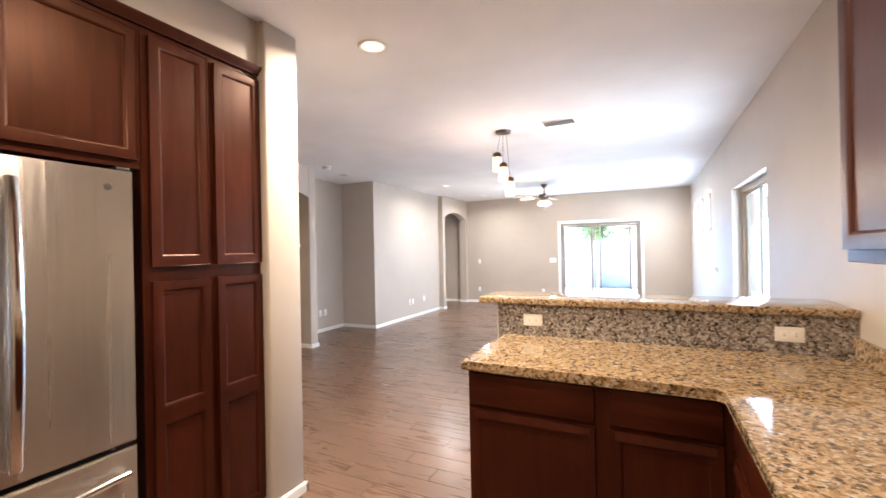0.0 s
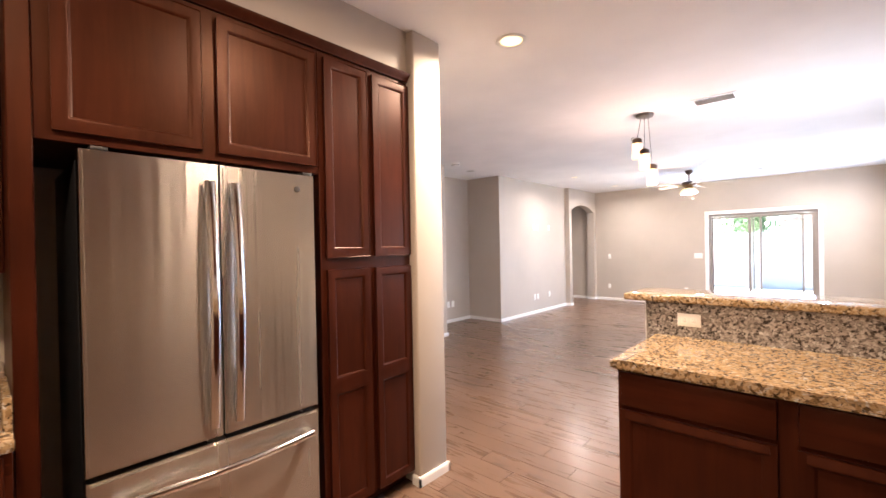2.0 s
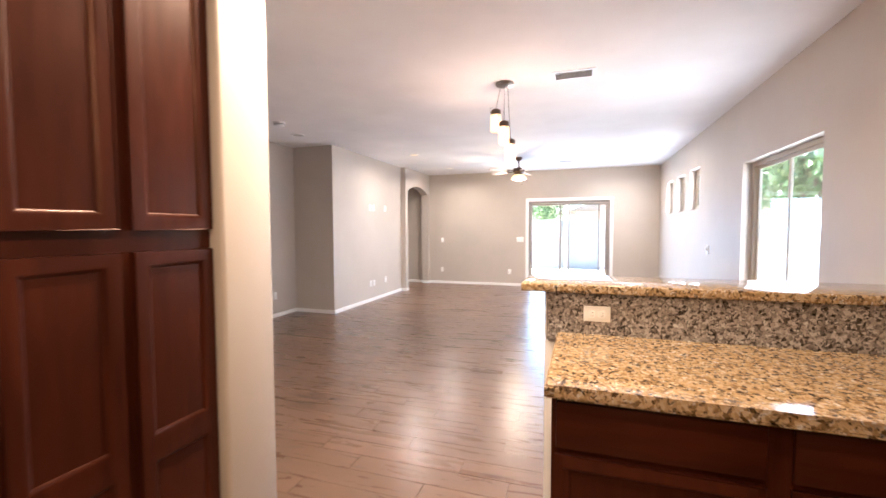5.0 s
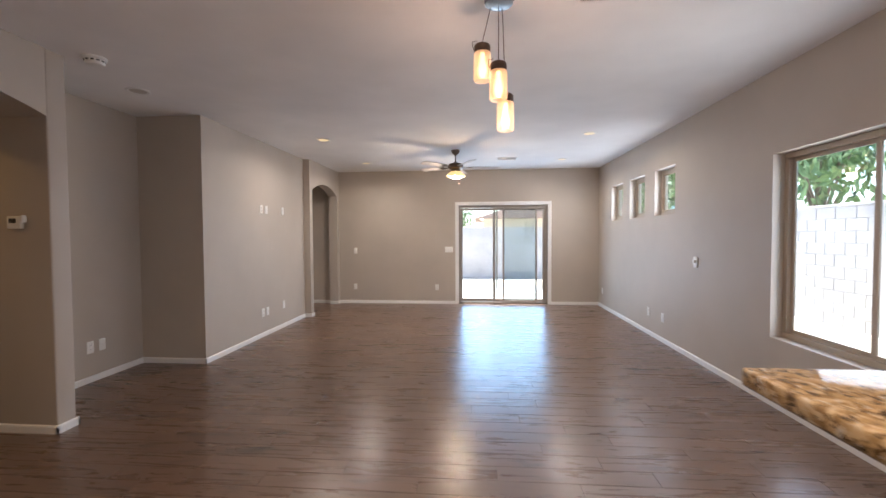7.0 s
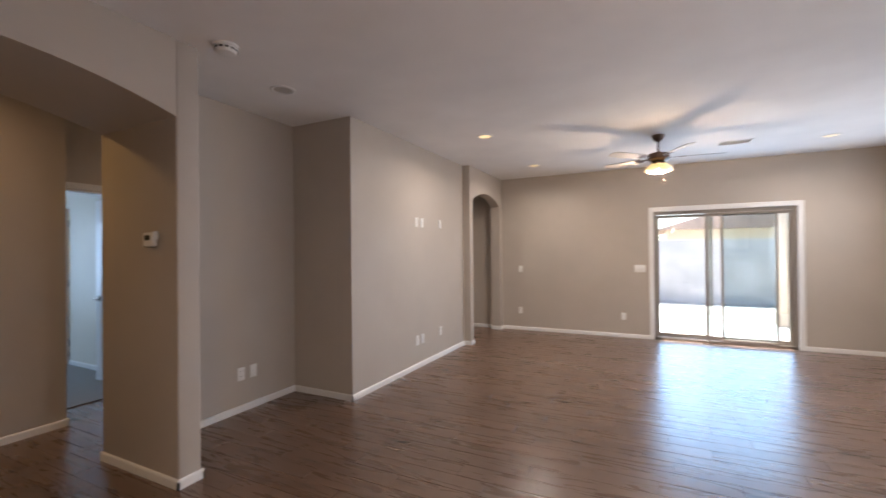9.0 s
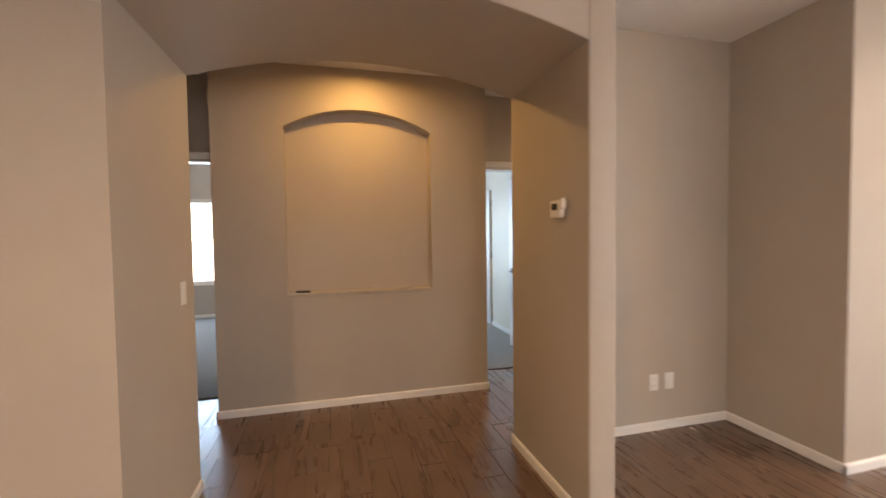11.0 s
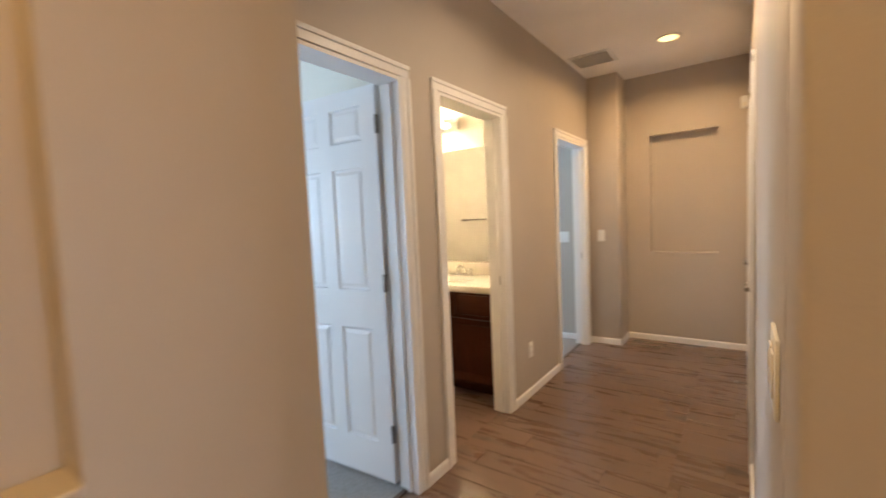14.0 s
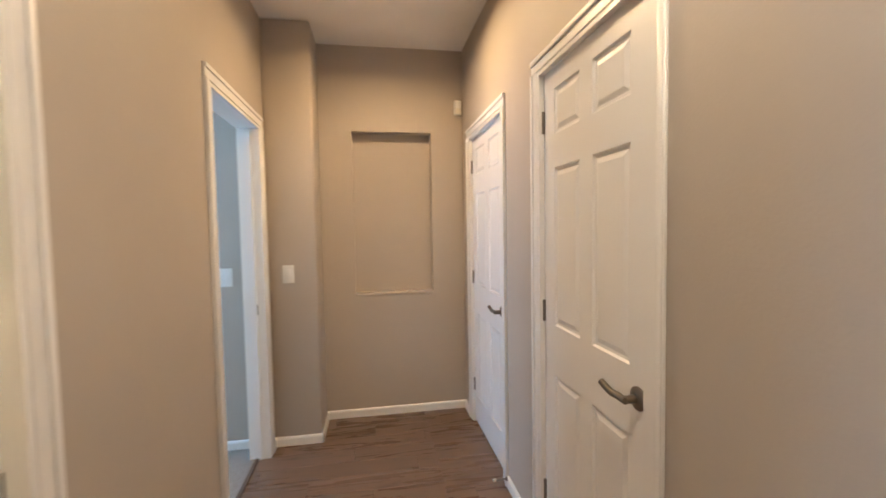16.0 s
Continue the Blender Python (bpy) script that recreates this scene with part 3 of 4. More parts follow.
DOORS = [(1.95, 2.68), (5.02, 5.78), (6.085, 6.79), (7.805, 8.58)]
frames = [doorway("door_frame_%d" % (i + 1), D, 1, 0.12, a, b, 2.04) for i, (a, b) in enumerate(DOORS)]
closets = [doorway("door_frame_%d" % (i + 5), -5.26, -1, 0.10, a, b, 2.045) for i, (a, b) in enumerate(((6.845, 7.56), (8.07, 8.82)))]
for fr, y in ((frames[0], 0.0145), (frames[2], 0.690), (frames[3], 0.7595)):
    sp = part("strike_plate", box(bm_new(), -0.072, -0.035, y, y + 0.0015, 0.90, 0.965, 0.0005, 1), NICKEL, fr, "satin nickel strike plate")


def six_panel_door(name, m, w, label, lever_x, hinge_side, faces=(1,)):
    """A moulded six-panel door leaf; local x across, z up, front at y = 0; the handle at lever_x."""
    root = thing(name, m, label, "door", "six-panel doors", "structure")
    st, mid = 0.105 * w / 0.76, 0.095 * w / 0.76
    pw = (w - 2 * st - mid) / 2
    xs = [0, st, st + pw, st + pw + mid, w - st, w]
    zs = [0, 0.20, 0.80, 1.0, 1.63, 1.76, 1.935, 2.02]
    cells = {(i, k) for i in (1, 3) for k in (1, 3, 5)}
    part("leaf", panel_bm(xs, zs, cells, 0.035, [(0.006, 0.007), (0.016, 0.008), (0.034, 0.002)], True), DOORW, root, smooth=False)
    for sgn, y in ((-1, 0.0), (1, 0.035)):
        if sgn == 1 and 2 not in faces:
            continue
        lev = thing_part("lever_handle", root)
        rot = pose(lever_x, y, 0.92, 90 if sgn < 0 else -90, 0, 0)
        part("rosette", lathe(bm_new(), [(0.033, 0), (0.033, 0.006), (0.026, 0.011), (0.012, 0.014), (0.011, 0.042), (0.0, 0.042)], 24, rot), NICKEL, lev)
        d = 1 if lever_x < w / 2 else -1
        yy = y + sgn * 0.045
        pts = [(lever_x - d * 0.008, yy, 0.92), (lever_x + d * 0.03, yy, 0.921), (lever_x + d * 0.06, yy, 0.917), (lever_x + d * 0.085, yy, 0.922), (lever_x + d * 0.112, yy + sgn * 0.003, 0.932)]
        part("lever", tube(bm_new(), pts, 0.0105, 10), NICKEL, lev)
    hx = -0.004 if hinge_side == 0 else w + 0.004
    for z in (0.22, 1.0, 1.78):
        bm = cyl(bm_new(), 0.007, 0.007, z, z + 0.09, 12, Matrix.Translation((hx, -0.004, 0)))
        box(bm, hx - 0.012, hx + 0.012, -0.002, 0.0015, z, z + 0.09)
        part("hinge", bm, NICKEL, root, "satin nickel hinge")
    return root


# closet doors, closed; front faces -x
six_panel_door("door_1", pose(-5.245, 7.545, 0.012, 0, 0, -90), 0.685, "closed white six-panel closet door with nickel lever", 0.635, 0)
six_panel_door("door_2", pose(-5.245, 8.805, 0.012, 0, 0, -90), 0.72, "closed white six-panel closet door at the hallway's end", 0.67, 0)
# bedroom door, open inwards; the seen face looks south
six_panel_door("door_3", pose(-7.475, 5.70, 0.018, 0, 0, 4), 0.72, "white six-panel bedroom door standing open", 0.06, 1)
# door between bathroom and bedroom; its face looks north
six_panel_door("door_4", pose(-8.67, 5.925, 0.018, 0, 0, 200), 0.67, "white six-panel bathroom side door, standing ajar", 0.62, 0)
bm = box(bm_new(), -9.41, -9.35, 6.03, 6.048, 0, 2.04, 0.003, 1)
box(bm, -8.65, -8.59, 6.03, 6.048, 0, 2.04, 0.003, 1)
box(bm, -9.41, -8.59, 6.03, 6.0475, 2.042, 2.10, 0.003, 1)
structure("trim_bathroom_side_door", bm, TRIM, "white painted casing in the bathroom", "trim")
for nm, b in (("threshold_bedroom", (1.95, 2.68)), ("threshold_guest_room", (5.02, 5.78)), ("threshold_laundry", (7.805, 8.58))):
    structure(nm, box(bm_new(), D - 0.085, D - 0.06, b[0] + 0.014, b[1] - 0.014, 0, 0.010, 0.004, 2), GROUT, "dark metal carpet edge strip in the doorway", "threshold")
# sill ledges of the two niches
structure("niche_sill", box(bm_new(), -6.33, -6.214, 3.252, 4.428, 0.915, 0.939, 0.006, 2), WALL, "greige sill of the arched niche", "sill")


structure("niche_sill_hall_end", box(bm_new(), -6.088, -5.507, 9.044, 9.14, 0.912, 0.934, 0.005, 2), WALL, "greige sill of the hallway end niche", "sill")


# ---- wall plates and small fixtures ----
def plate(name, m, label, gangs=1, kind="outlet", w=None, group="wall plates"):
    """A wall plate; local x across, z up, standing out to -y."""
    w = w or (0.072 + 0.046 * (gangs - 1))
    root = thing(name, m, label, "outlet" if kind == "outlet" else "light switch", group)
    part("cover", box(bm_new(), -w / 2, w / 2, -0.006, 0, -0.058, 0.058, 0.0025, 2), PLATE, root)
    for g in range(gangs):
        x = (g - (gangs - 1) / 2) * 0.046
        if kind == "outlet":
            for z in (-0.022, 0.022):
                rc = part("receptacle", box(bm_new(), x - 0.016, x + 0.016, -0.0085, -0.006, z - 0.013, z + 0.013, 0.003, 2), PLATE, root)
                for dx, hh in ((-0.006, 0.009), (0.006, 0.007)):
                    part("slot", box(bm_new(), x + dx - 0.001, x + dx + 0.001, -0.0088, -0.0084, z - hh / 2 + 0.003, z + hh / 2 + 0.003), BLACK, rc, "", False)
        elif kind == "switch":
            part("rocker", box(bm_new(), x - 0.016, x + 0.016, -0.0095, -0.006, -0.033, 0.033, 0.002, 2), PLATE, root)
        else:
            part("jack", box(bm_new(), x - 0.008, x + 0.008, -0.009, -0.006, -0.008, 0.008, 0.002, 1), PLATE, root)
    return root


OUT = "white duplex outlet on the greige wall"
for x, z, g, k, lab in ((-3.94, 1.10, 1, "switch", "white single switch on the living room wall"), (-3.95, 0.35, 1, "outlet", OUT), (-2.23, 0.34, 1, "outlet", OUT),
                        (-1.98, 1.12, 3, "switch", "white triple switch beside the sliding door")):
    plate("wall_outlet" if k == "outlet" else "light_switch", pose(x, NW, z), lab, g, k)
for y, z, k in ((7.65, 1.79, "outlet"), (7.79, 1.79, "jack"), (8.29, 1.80, "jack"), (7.65, 0.34, "outlet"), (7.78, 0.34, "jack"), (8.28, 0.35, "outlet")):
    plate("wall_outlet", pose(-4.40, y, z, 0, 0, 90), OUT if k == "outlet" else "white cable jack plate on the greige wall", 1, k)
for y, k in ((5.76, "outlet"), (5.89, "jack")):
    plate("wall_outlet", pose(-5.147, y, 0.34, 0, 0, 90), OUT if k == "outlet" else "white cable jack plate in the alcove", 1, k)
for y, k in ((8.14, "outlet"), (7.68, "jack"), (10.35, "outlet")):
    plate("wall_outlet", pose(E, y, 0.32, 0, 0, -90), OUT, 1, k)
plate("wall_outlet", pose(D, 7.15, 0.35, 0, 0, 90), "white duplex outlet low on the hallway wall", 1)
plate("light_switch", pose(-6.50, 8.71, 1.13), "white single switch on the hallway pier", 1, "switch")
plate("light_switch", pose(-5.085, 2.87, 1.12, 0, 0, 180), "white single switch inside the arch", 1, "switch")
plate("light_switch", pose(-5.26, 5.02, 1.12, 0, 0, -90), "white double switch on the hallway wall", 2, "switch")
plate("light_switch", pose(-6.98, 1.82, 1.12, 0, 0, 180), "white double switch inside the bedroom", 2, "switch")
plate("light_switch", pose(-6.90, 8.72, 1.12), "white double switch in the lit room", 2, "switch")
plate("wall_outlet", pose(-2.43, -0.185, 1.15, 0, 0, 90), "white double outlet above the counter", 2)
# on the granite splash
for x in (-0.49, 0.765):
    r = plate("wall_outlet", pose(x, 2.53, 1.0, 0, 90, 0), "white outlet set sideways in the granite splash", 1)
# thermostat
th = thing("thermostat", pose(-4.645, 4.745, 1.52), "white wall thermostat with a sensor box", "thermostat")
part("body", box(bm_new(), -0.065, 0.045, -0.028, 0, -0.045, 0.045, 0.008, 3), PLATE, th)
part("display", box(bm_new(), -0.045, 0.01, -0.0295, -0.027, -0.005, 0.028, 0.002, 1), DARKGAP, th, "small dark display")
part("sensor", lathe(bm_new(), [(0.018, 0), (0.018, 0.03), (0.014, 0.05), (0.0, 0.052)], 20, Matrix.Translation((0.062, -0.022, 0.0))), PLATE, th)
# motion sensors, nightlight, doorstop
sn = thing("alarm_sensor", pose(-5.30, 9.05, 2.31), "white corner alarm sensor high on the hallway wall", "sensor")
part("body", box(bm_new(), -0.028, 0.028, -0.04, 0, -0.055, 0.055, 0.012, 3), PLATE, sn)
part("window", box(bm_new(), -0.018, 0.018, -0.0425, -0.039, -0.04, -0.005, 0.001, 1), CULTURED, sn)
kp = thing("alarm_keypad", pose(E, 6.86, 1.10, 0, 0, -90), "white wall control with a raised rocker", "wall control")
part("body", box(bm_new(), -0.04, 0.04, -0.012, 0, -0.06, 0.06, 0.004, 2), PLATE, kp)
part("knob", lathe(bm_new(), [(0.022, 0), (0.02, 0.02), (0.0, 0.024)], 20, pose(0, -0.012, 0.01, 90, 0, 0)), PLATE, kp)
ds = thing("door_stop", pose(-5.273, 8.0, 0.05, 0, -90, 0), "white spring door stop on the baseboard", "door stop")
part("spring", lathe(bm_new(), [(0.012, 0.0), (0.012, 0.005), (0.005, 0.008)] + [(0.005 + 0.0012 * (i % 2), 0.008 + 0.003 * i) for i in range(18)], 12), NICKEL, ds)
part("tip", lathe(bm_new(), [(0.008, 0.062), (0.009, 0.068), (0.007, 0.078), (0.0, 0.079)], 14), PLATE, ds, "white rubber tip")
rm = thing("remote_control", pose(-6.265, 3.37, 0.939, 0, 0, 86), "slim black remote control on the niche sill", "remote control")
part("body", box(bm_new(), -0.055, 0.055, -0.019, 0.019, 0, 0.016, 0.005, 3), BLACK, rm)
part("button", box(bm_new(), -0.035, -0.028, -0.006, 0.006, 0.0158, 0.0178, 0.001, 1), DARKGAP, rm)


# ---- ceiling fixtures ----
def downlight(name, x, y, label, lit=True, watts=16, color=WARM, spread=160):
    root = thing(name, Matrix.Translation((x, y, H)), label, "ceiling light", "recessed downlights")
    prof = [(0.098, 0.0), (0.098, -0.004), (0.090, -0.009), (0.078, -0.008), (0.070, -0.003), (0.070, -0.001)]
    part("trim_ring", lathe(bm_new(), prof, 36), TRIM, root)
    part("lens", lathe(bm_new(), [(0.0, -0.0035), (0.055, -0.0032), (0.0695, -0.002)], 32), LENS if lit else CONCRETE, root, "glowing lens" if lit else "unlit dark opening")
    if lit:
        lamp("downlight_lamp", "AREA", pose(x, y, H - 0.016, 0, 0, 0), watts, color, shape="DISK", size=0.13, spread=spread)
    return root


for x, y in ((-3.51, 7.70), (-3.42, 9.61), (0.08, 7.71), (0.09, 9.60)):
    downlight("recessed_downlight", x, y, "lit round recessed downlight in the living room ceiling", True, 3.2)
downlight("recessed_downlight", -1.39, 2.17, "lit round recessed downlight at the kitchen edge", True, 9.0, (1.0, 0.76, 0.50))
# Three downlights added out of view to warm the cabinets and fridge.
downlight("recessed_downlight", -0.55, 1.0, "lit round recessed downlight over the kitchen, added out of view", True, 3.6, (1.0, 0.70, 0.42), 175)
downlight("recessed_downlight", -0.55, -0.35, "lit round recessed downlight over the kitchen, added out of view", True, 3.6, (1.0, 0.70, 0.42), 175)
downlight("recessed_downlight", -0.55, -1.7, "lit round recessed downlight over the kitchen, added out of view", True, 3.6, (1.0, 0.70, 0.42), 175)
downlight("recessed_downlight", -5.80, 8.16, "lit round recessed downlight in the hallway ceiling", True, 1.6, (1.0, 0.64, 0.30))
downlight("recessed_downlight", -5.66, 6.35, "lit round recessed downlight in the hallway ceiling", True, 1.35, (1.0, 0.78, 0.54))
downlight("recessed_downlight", -5.78, 3.84, "lit round recessed downlight above the niche", True, 1.35, (1.0, 0.58, 0.18), 170)
downlight("recessed_speaker", -4.46, 5.63, "unlit round ceiling can in a white ring", False)

# smoke detector
sd = thing("smoke_detector", Matrix.Translation((-4.21, 4.94, H)), "white smoke detector on the ceiling", "smoke detector")
part("base", lathe(bm_new(), [(0.076, 0), (0.076, -0.012), (0.068, -0.016)], 36), PLATE, sd)
part("dome", lathe(bm_new(), [(0.066, -0.015), (0.064, -0.038), (0.056, -0.050), (0.030, -0.056), (0.0, -0.058)], 36), PLATE, sd)
for k in range(12):
    part("sensing_slot", box(bm_new(), 0.0625, 0.0665, -0.010, 0.010, -0.034, -0.024), DARKGAP, sd, "", False, pose(0, 0, 0, 0, 0, 30 * k))


def vent(name, x, y, w, d, label, slats, turned=False):
    root = thing(name, pose(x, y, H, 0, 0, 90 if turned else 0), label, "air vent", "ceiling vents")
    bm = box(bm_new(), -w / 2, w / 2, -d / 2, -d / 2 + 0.028, -0.008, 0, 0.002, 1)
    box(bm, -w / 2, w / 2, d / 2 - 0.028, d / 2, -0.008, 0, 0.002, 1)
    box(bm, -w / 2, -w / 2 + 0.028, -d / 2 + 0.028, d / 2 - 0.028, -0.008, 0, 0.002, 1)
    box(bm, w / 2 - 0.028, w / 2, -d / 2 + 0.028, d / 2 - 0.028, -0.008, 0, 0.002, 1)
    part("frame", bm, TRIM, root)
    # Flat dark sheet stands in for the shaded hollow above the slats.
    part("duct", box(bm_new(), -w / 2 + 0.02, w / 2 - 0.02, -d / 2 + 0.02, d / 2 - 0.02, -0.0035, -0.001), DARKGAP, root, "dark sheet for the shade behind the slats", False)
    me = mesh_of(box(bm_new(), -(w / 2 - 0.028), w / 2 - 0.028, -0.006, 0.006, -0.0015, 0.0015), "slat", TRIM)
    for i in range(slats):
        s = new("slat", me)
        s.parent = root
        s.matrix_local = pose(0, -d / 2 + 0.028 + (i + 0.5) * (d - 0.056) / slats, -0.009, 38, 0, 0)
    return root


vent("ceiling_vent", -0.65, 4.41, 0.36, 0.22, "white slatted supply vent in the ceiling", 6)
vent("ceiling_vent", -0.88, 9.42, 0.36, 0.22, "white slatted supply vent near the sliding door", 6)
vent("return_vent", -6.41, 8.21, 0.36, 0.34, "white slatted return vent in the hallway ceiling", 14)


def ceiling_fan(m, label, blade_mat, metal, spin=0.0, watts=14):
    root = thing("ceiling_fan", m, label, "ceiling fan")
    part("canopy", lathe(bm_new(), [(0.066, 0), (0.066, -0.012), (0.055, -0.045), (0.022, -0.075), (0.0, -0.076)], 32), metal, root)
    part("downrod", cyl(bm_new(), 0.011, 0.011, -0.21, -0.07, 14), metal, root)
    part("motor", lathe(bm_new(), [(0.02, -0.185), (0.05, -0.20), (0.108, -0.215), (0.118, -0.24), (0.118, -0.275), (0.095, -0.295), (0.06, -0.305), (0.0, -0.306)], 36), metal, root)
    bm = bm_new()
    n = 10
    rows = []
    for i in range(n + 1):
        u = i / n
        x = 0.20 + 0.46 * u
        hw = 0.052 + 0.018 * u - (0.030 * max(0, (u - 0.85) / 0.15) ** 2)
        rows.append([bm.verts.new((x, s * hw, z)) for s, z in ((-1, 0.0), (1, 0.0), (1, 0.006), (-1, 0.006))])
    for a, b in zip(rows, rows[1:]):
        for e in range(4):
            bm.faces.new((a[e], a[(e + 1) % 4], b[(e + 1) % 4], b[e]))
    bm.faces.new(rows[0][::-1]), bm.faces.new(rows[-1])
    blade_me = mesh_of(bm, "blade", blade_mat, True)
    arm_bm = box(bm_new(), 0.09, 0.25, -0.018, 0.018, -0.004, 0.0, 0.0015, 1)
    box(arm_bm, 0.20, 0.27, -0.04, 0.04, -0.004, 0.0, 0.0015, 1)
    arm_me = mesh_of(arm_bm, "blade_arm", metal, True)
    for k in range(5):
        mm = pose(0, 0, -0.262, 0, 0, spin + 72 * k) @ pose(0, 0, 0, 11, 0, 0)
        for nm, me in (("blade", blade_me), ("blade_arm", arm_me)):
            o = new(nm, me)
            o.parent = root
            o.matrix_local = mm
    part("light_collar", lathe(bm_new(), [(0.06, -0.305), (0.075, -0.315), (0.075, -0.33), (0.0, -0.331)], 32), metal, root)
    bowl = lathe(bm_new(), [(0.05, -0.325), (0.085, -0.335), (0.115, -0.36), (0.135, -0.395), (0.128, -0.405), (0.095, -0.42), (0.05, -0.435), (0.0, -0.44)], 48)
    for v in bowl.verts:
        a, r = math.atan2(v.co.y, v.co.x), math.hypot(v.co.x, v.co.y)
        k = 1 + 0.13 * math.cos(6 * a) * min(1, r / 0.1)
        v.co.x, v.co.y = v.co.x * k, v.co.y * k
        v.co.z -= 0.012 * math.cos(6 * a) * min(1, r / 0.1)
    part("light_bowl", bowl, BOWL, root, "glowing scalloped glass bowl")
    part("finial", lathe(bm_new(), [(0.012, -0.428), (0.012, -0.44), (0.0, -0.446)], 14), metal, root)
    bm = tube(bm_new(), [(0.05, 0.03, -0.33), (0.052, 0.032, -0.50)], 0.0012, 6)
    lathe(bm, [(0.0, -0.5), (0.006, -0.503), (0.006, -0.522), (0.0, -0.525)], 10, Matrix.Translation((0.052, 0.032, 0)))
    part("pull_chain", bm, metal, root)
    p = m.translation
    lamp("fan_lamp", "POINT", Matrix.Translation((p.x, p.y, p.z - 0.50)), watts, (1.0, 0.76, 0.50), shadow_soft_size=0.06)
    return root


ceiling_fan(Matrix.Translation((-1.73, 8.61, H)), "bronze five-blade ceiling fan with a glowing glass bowl", BLADE, DBRONZE, 8, 8)
ceiling_fan(Matrix.Translation((-8.88, 1.28, H)), "dark five-blade bedroom ceiling fan with lit bowl", BLACK, DBRONZE, 20, 0.9)

# pendant cluster
pc = thing("pendant_light", Matrix.Translation((-1.26, 4.44, H)), "three-jar pendant light with amber bulbs on cords", "pendant light")
part("canopy", lathe(bm_new(), [(0.085, 0), (0.085, -0.012), (0.078, -0.025), (0.03, -0.03), (0.0, -0.031)], 36), NICKEL, pc)
for dx, dy, ztop in ((-0.095, 0.06, 2.52), (-0.005, -0.01, 2.385), (0.04, 0.08, 2.235)):
    z = ztop - H
    jar = thing_part("jar_shade", pc)
    jar.matrix_local = Matrix.Translation((dx, dy, z))
    part("cord", tube(bm_new(), [(dx * -0.5, dy * -0.5, -z - 0.03), (0, 0, 0.01)], 0.0025, 8), DBRONZE, jar)
    part("cap", lathe(bm_new(), [(0.0, 0.012), (0.014, 0.010), (0.030, 0.004), (0.043, -0.004), (0.047, -0.012), (0.047, -0.045), (0.044, -0.05), (0.0, -0.05)], 32), DBRONZE, jar, "dark bronze jar cap")
    part("glass", lathe(bm_new(), [(0.045, -0.046), (0.050, -0.06), (0.0505, -0.20), (0.046, -0.212), (0.043, -0.212), (0.047, -0.198), (0.047, -0.062), (0.042, -0.05)], 36), FROST, jar, "amber-lit clear glass jar").visible_shadow = False
    part("bulb", lathe(bm_new(), [(0.0, -0.19), (0.012, -0.187), (0.025, -0.165), (0.027, -0.145), (0.020, -0.11), (0.013, -0.085), (0.013, -0.05)], 24), BULB, jar, "glowing amber bulb")
    part("bail", tube(bm_new(), [(-0.047, 0, -0.03), (-0.056, 0, -0.01), (-0.056, 0, 0.018), (-0.03, 0, 0.022)], 0.0022, 6), DBRONZE, jar)
lamp("pendant_lamp", "POINT", Matrix.Translation((-1.24, 4.45, 2.02 - 0.05)), 2.4, (1.0, 0.66, 0.45), shadow_soft_size=0.06)


# ---- kitchen ----
STEPS = [(0.006, 0.0), (0.036, 0.0), (0.042, 0.003), (0.050, 0.010), (0.0505, 0.010)]


def front(name, x0, x1, z0, z1, parent, rails=(), mat=None, flat=False):
    """A cabinet door or drawer front, proud of the face frame; rails: heights of middle rails."""
    mat = mat or CHERRY
    if flat:
        bm = box(bm_new(), x0, x1, -0.02, -0.001, z0, z1, 0.006, 2)
    else:
        cuts = [z0]
        for r in rails:
            cuts.append(r)
        cuts.append(z1)
        bm = panel_bm([x0, x1], cuts, {(0, k) for k in range(len(cuts) - 1)}, 0.019, STEPS)
        bmesh.ops.translate(bm, verts=bm.verts[:], vec=(0, -0.02, 0))
        edge = [e for e in bm.edges if len(e.link_faces) == 2 and e.calc_face_angle(0) > 1.2 and all(abs(v.co.y + 0.02) < 1e-4 for v in e.verts)]
        bmesh.ops.bevel(bm, geom=edge, offset=0.003, segments=2, affect="EDGES")
    ob = part(name, bm, mat, parent)
    if name == "door" and 0.6 < z1 < 0.7:
        pull = bm_new()
        prof = [(-0.0195, z1 - 0.002), (-0.0195, z1 - 0.040), (-0.025, z1 - 0.040), (-0.028, z1 - 0.036), (-0.0275, z1 - 0.031)]
        ends = [[pull.verts.new((x, y, z)) for y, z in prof] for x in (x0 + 0.022, x1 - 0.022)]
        for i in range(len(prof)):
            j = (i + 1) % len(prof)
            pull.faces.new((ends[0][i], ends[0][j], ends[1][j], ends[1][i]))
        pull.faces.new(ends[0]), pull.faces.new(ends[1][::-1])
        part("finger_pull", pull, mat, ob, smooth=False)
    return ob


def cabinet(name, m, w, z0, z1, depth, label, fronts, toe=0.0, group="cherry cabinets"):
    root = thing(name, m, label, "cabinet", group)
    bm = box(bm_new(), 0, w, 0, depth, z0 + toe, z1, 0.002, 1)
    if toe:
        box(bm, 0, w, 0.07, depth, z0, z0 + toe)
    part("body", bm, CHERRY, root, smooth=False)
    for kind, x0, x1, a, b, *rest in fronts:
        front("drawer_front" if kind == "drawer" else "door", x0, x1, a, b, root, rest[0] if rest else (), CHERRYX if kind == "drawer" and m.to_euler().z == 0 else CHERRY, kind == "drawer")
    return root


XC = -1.79
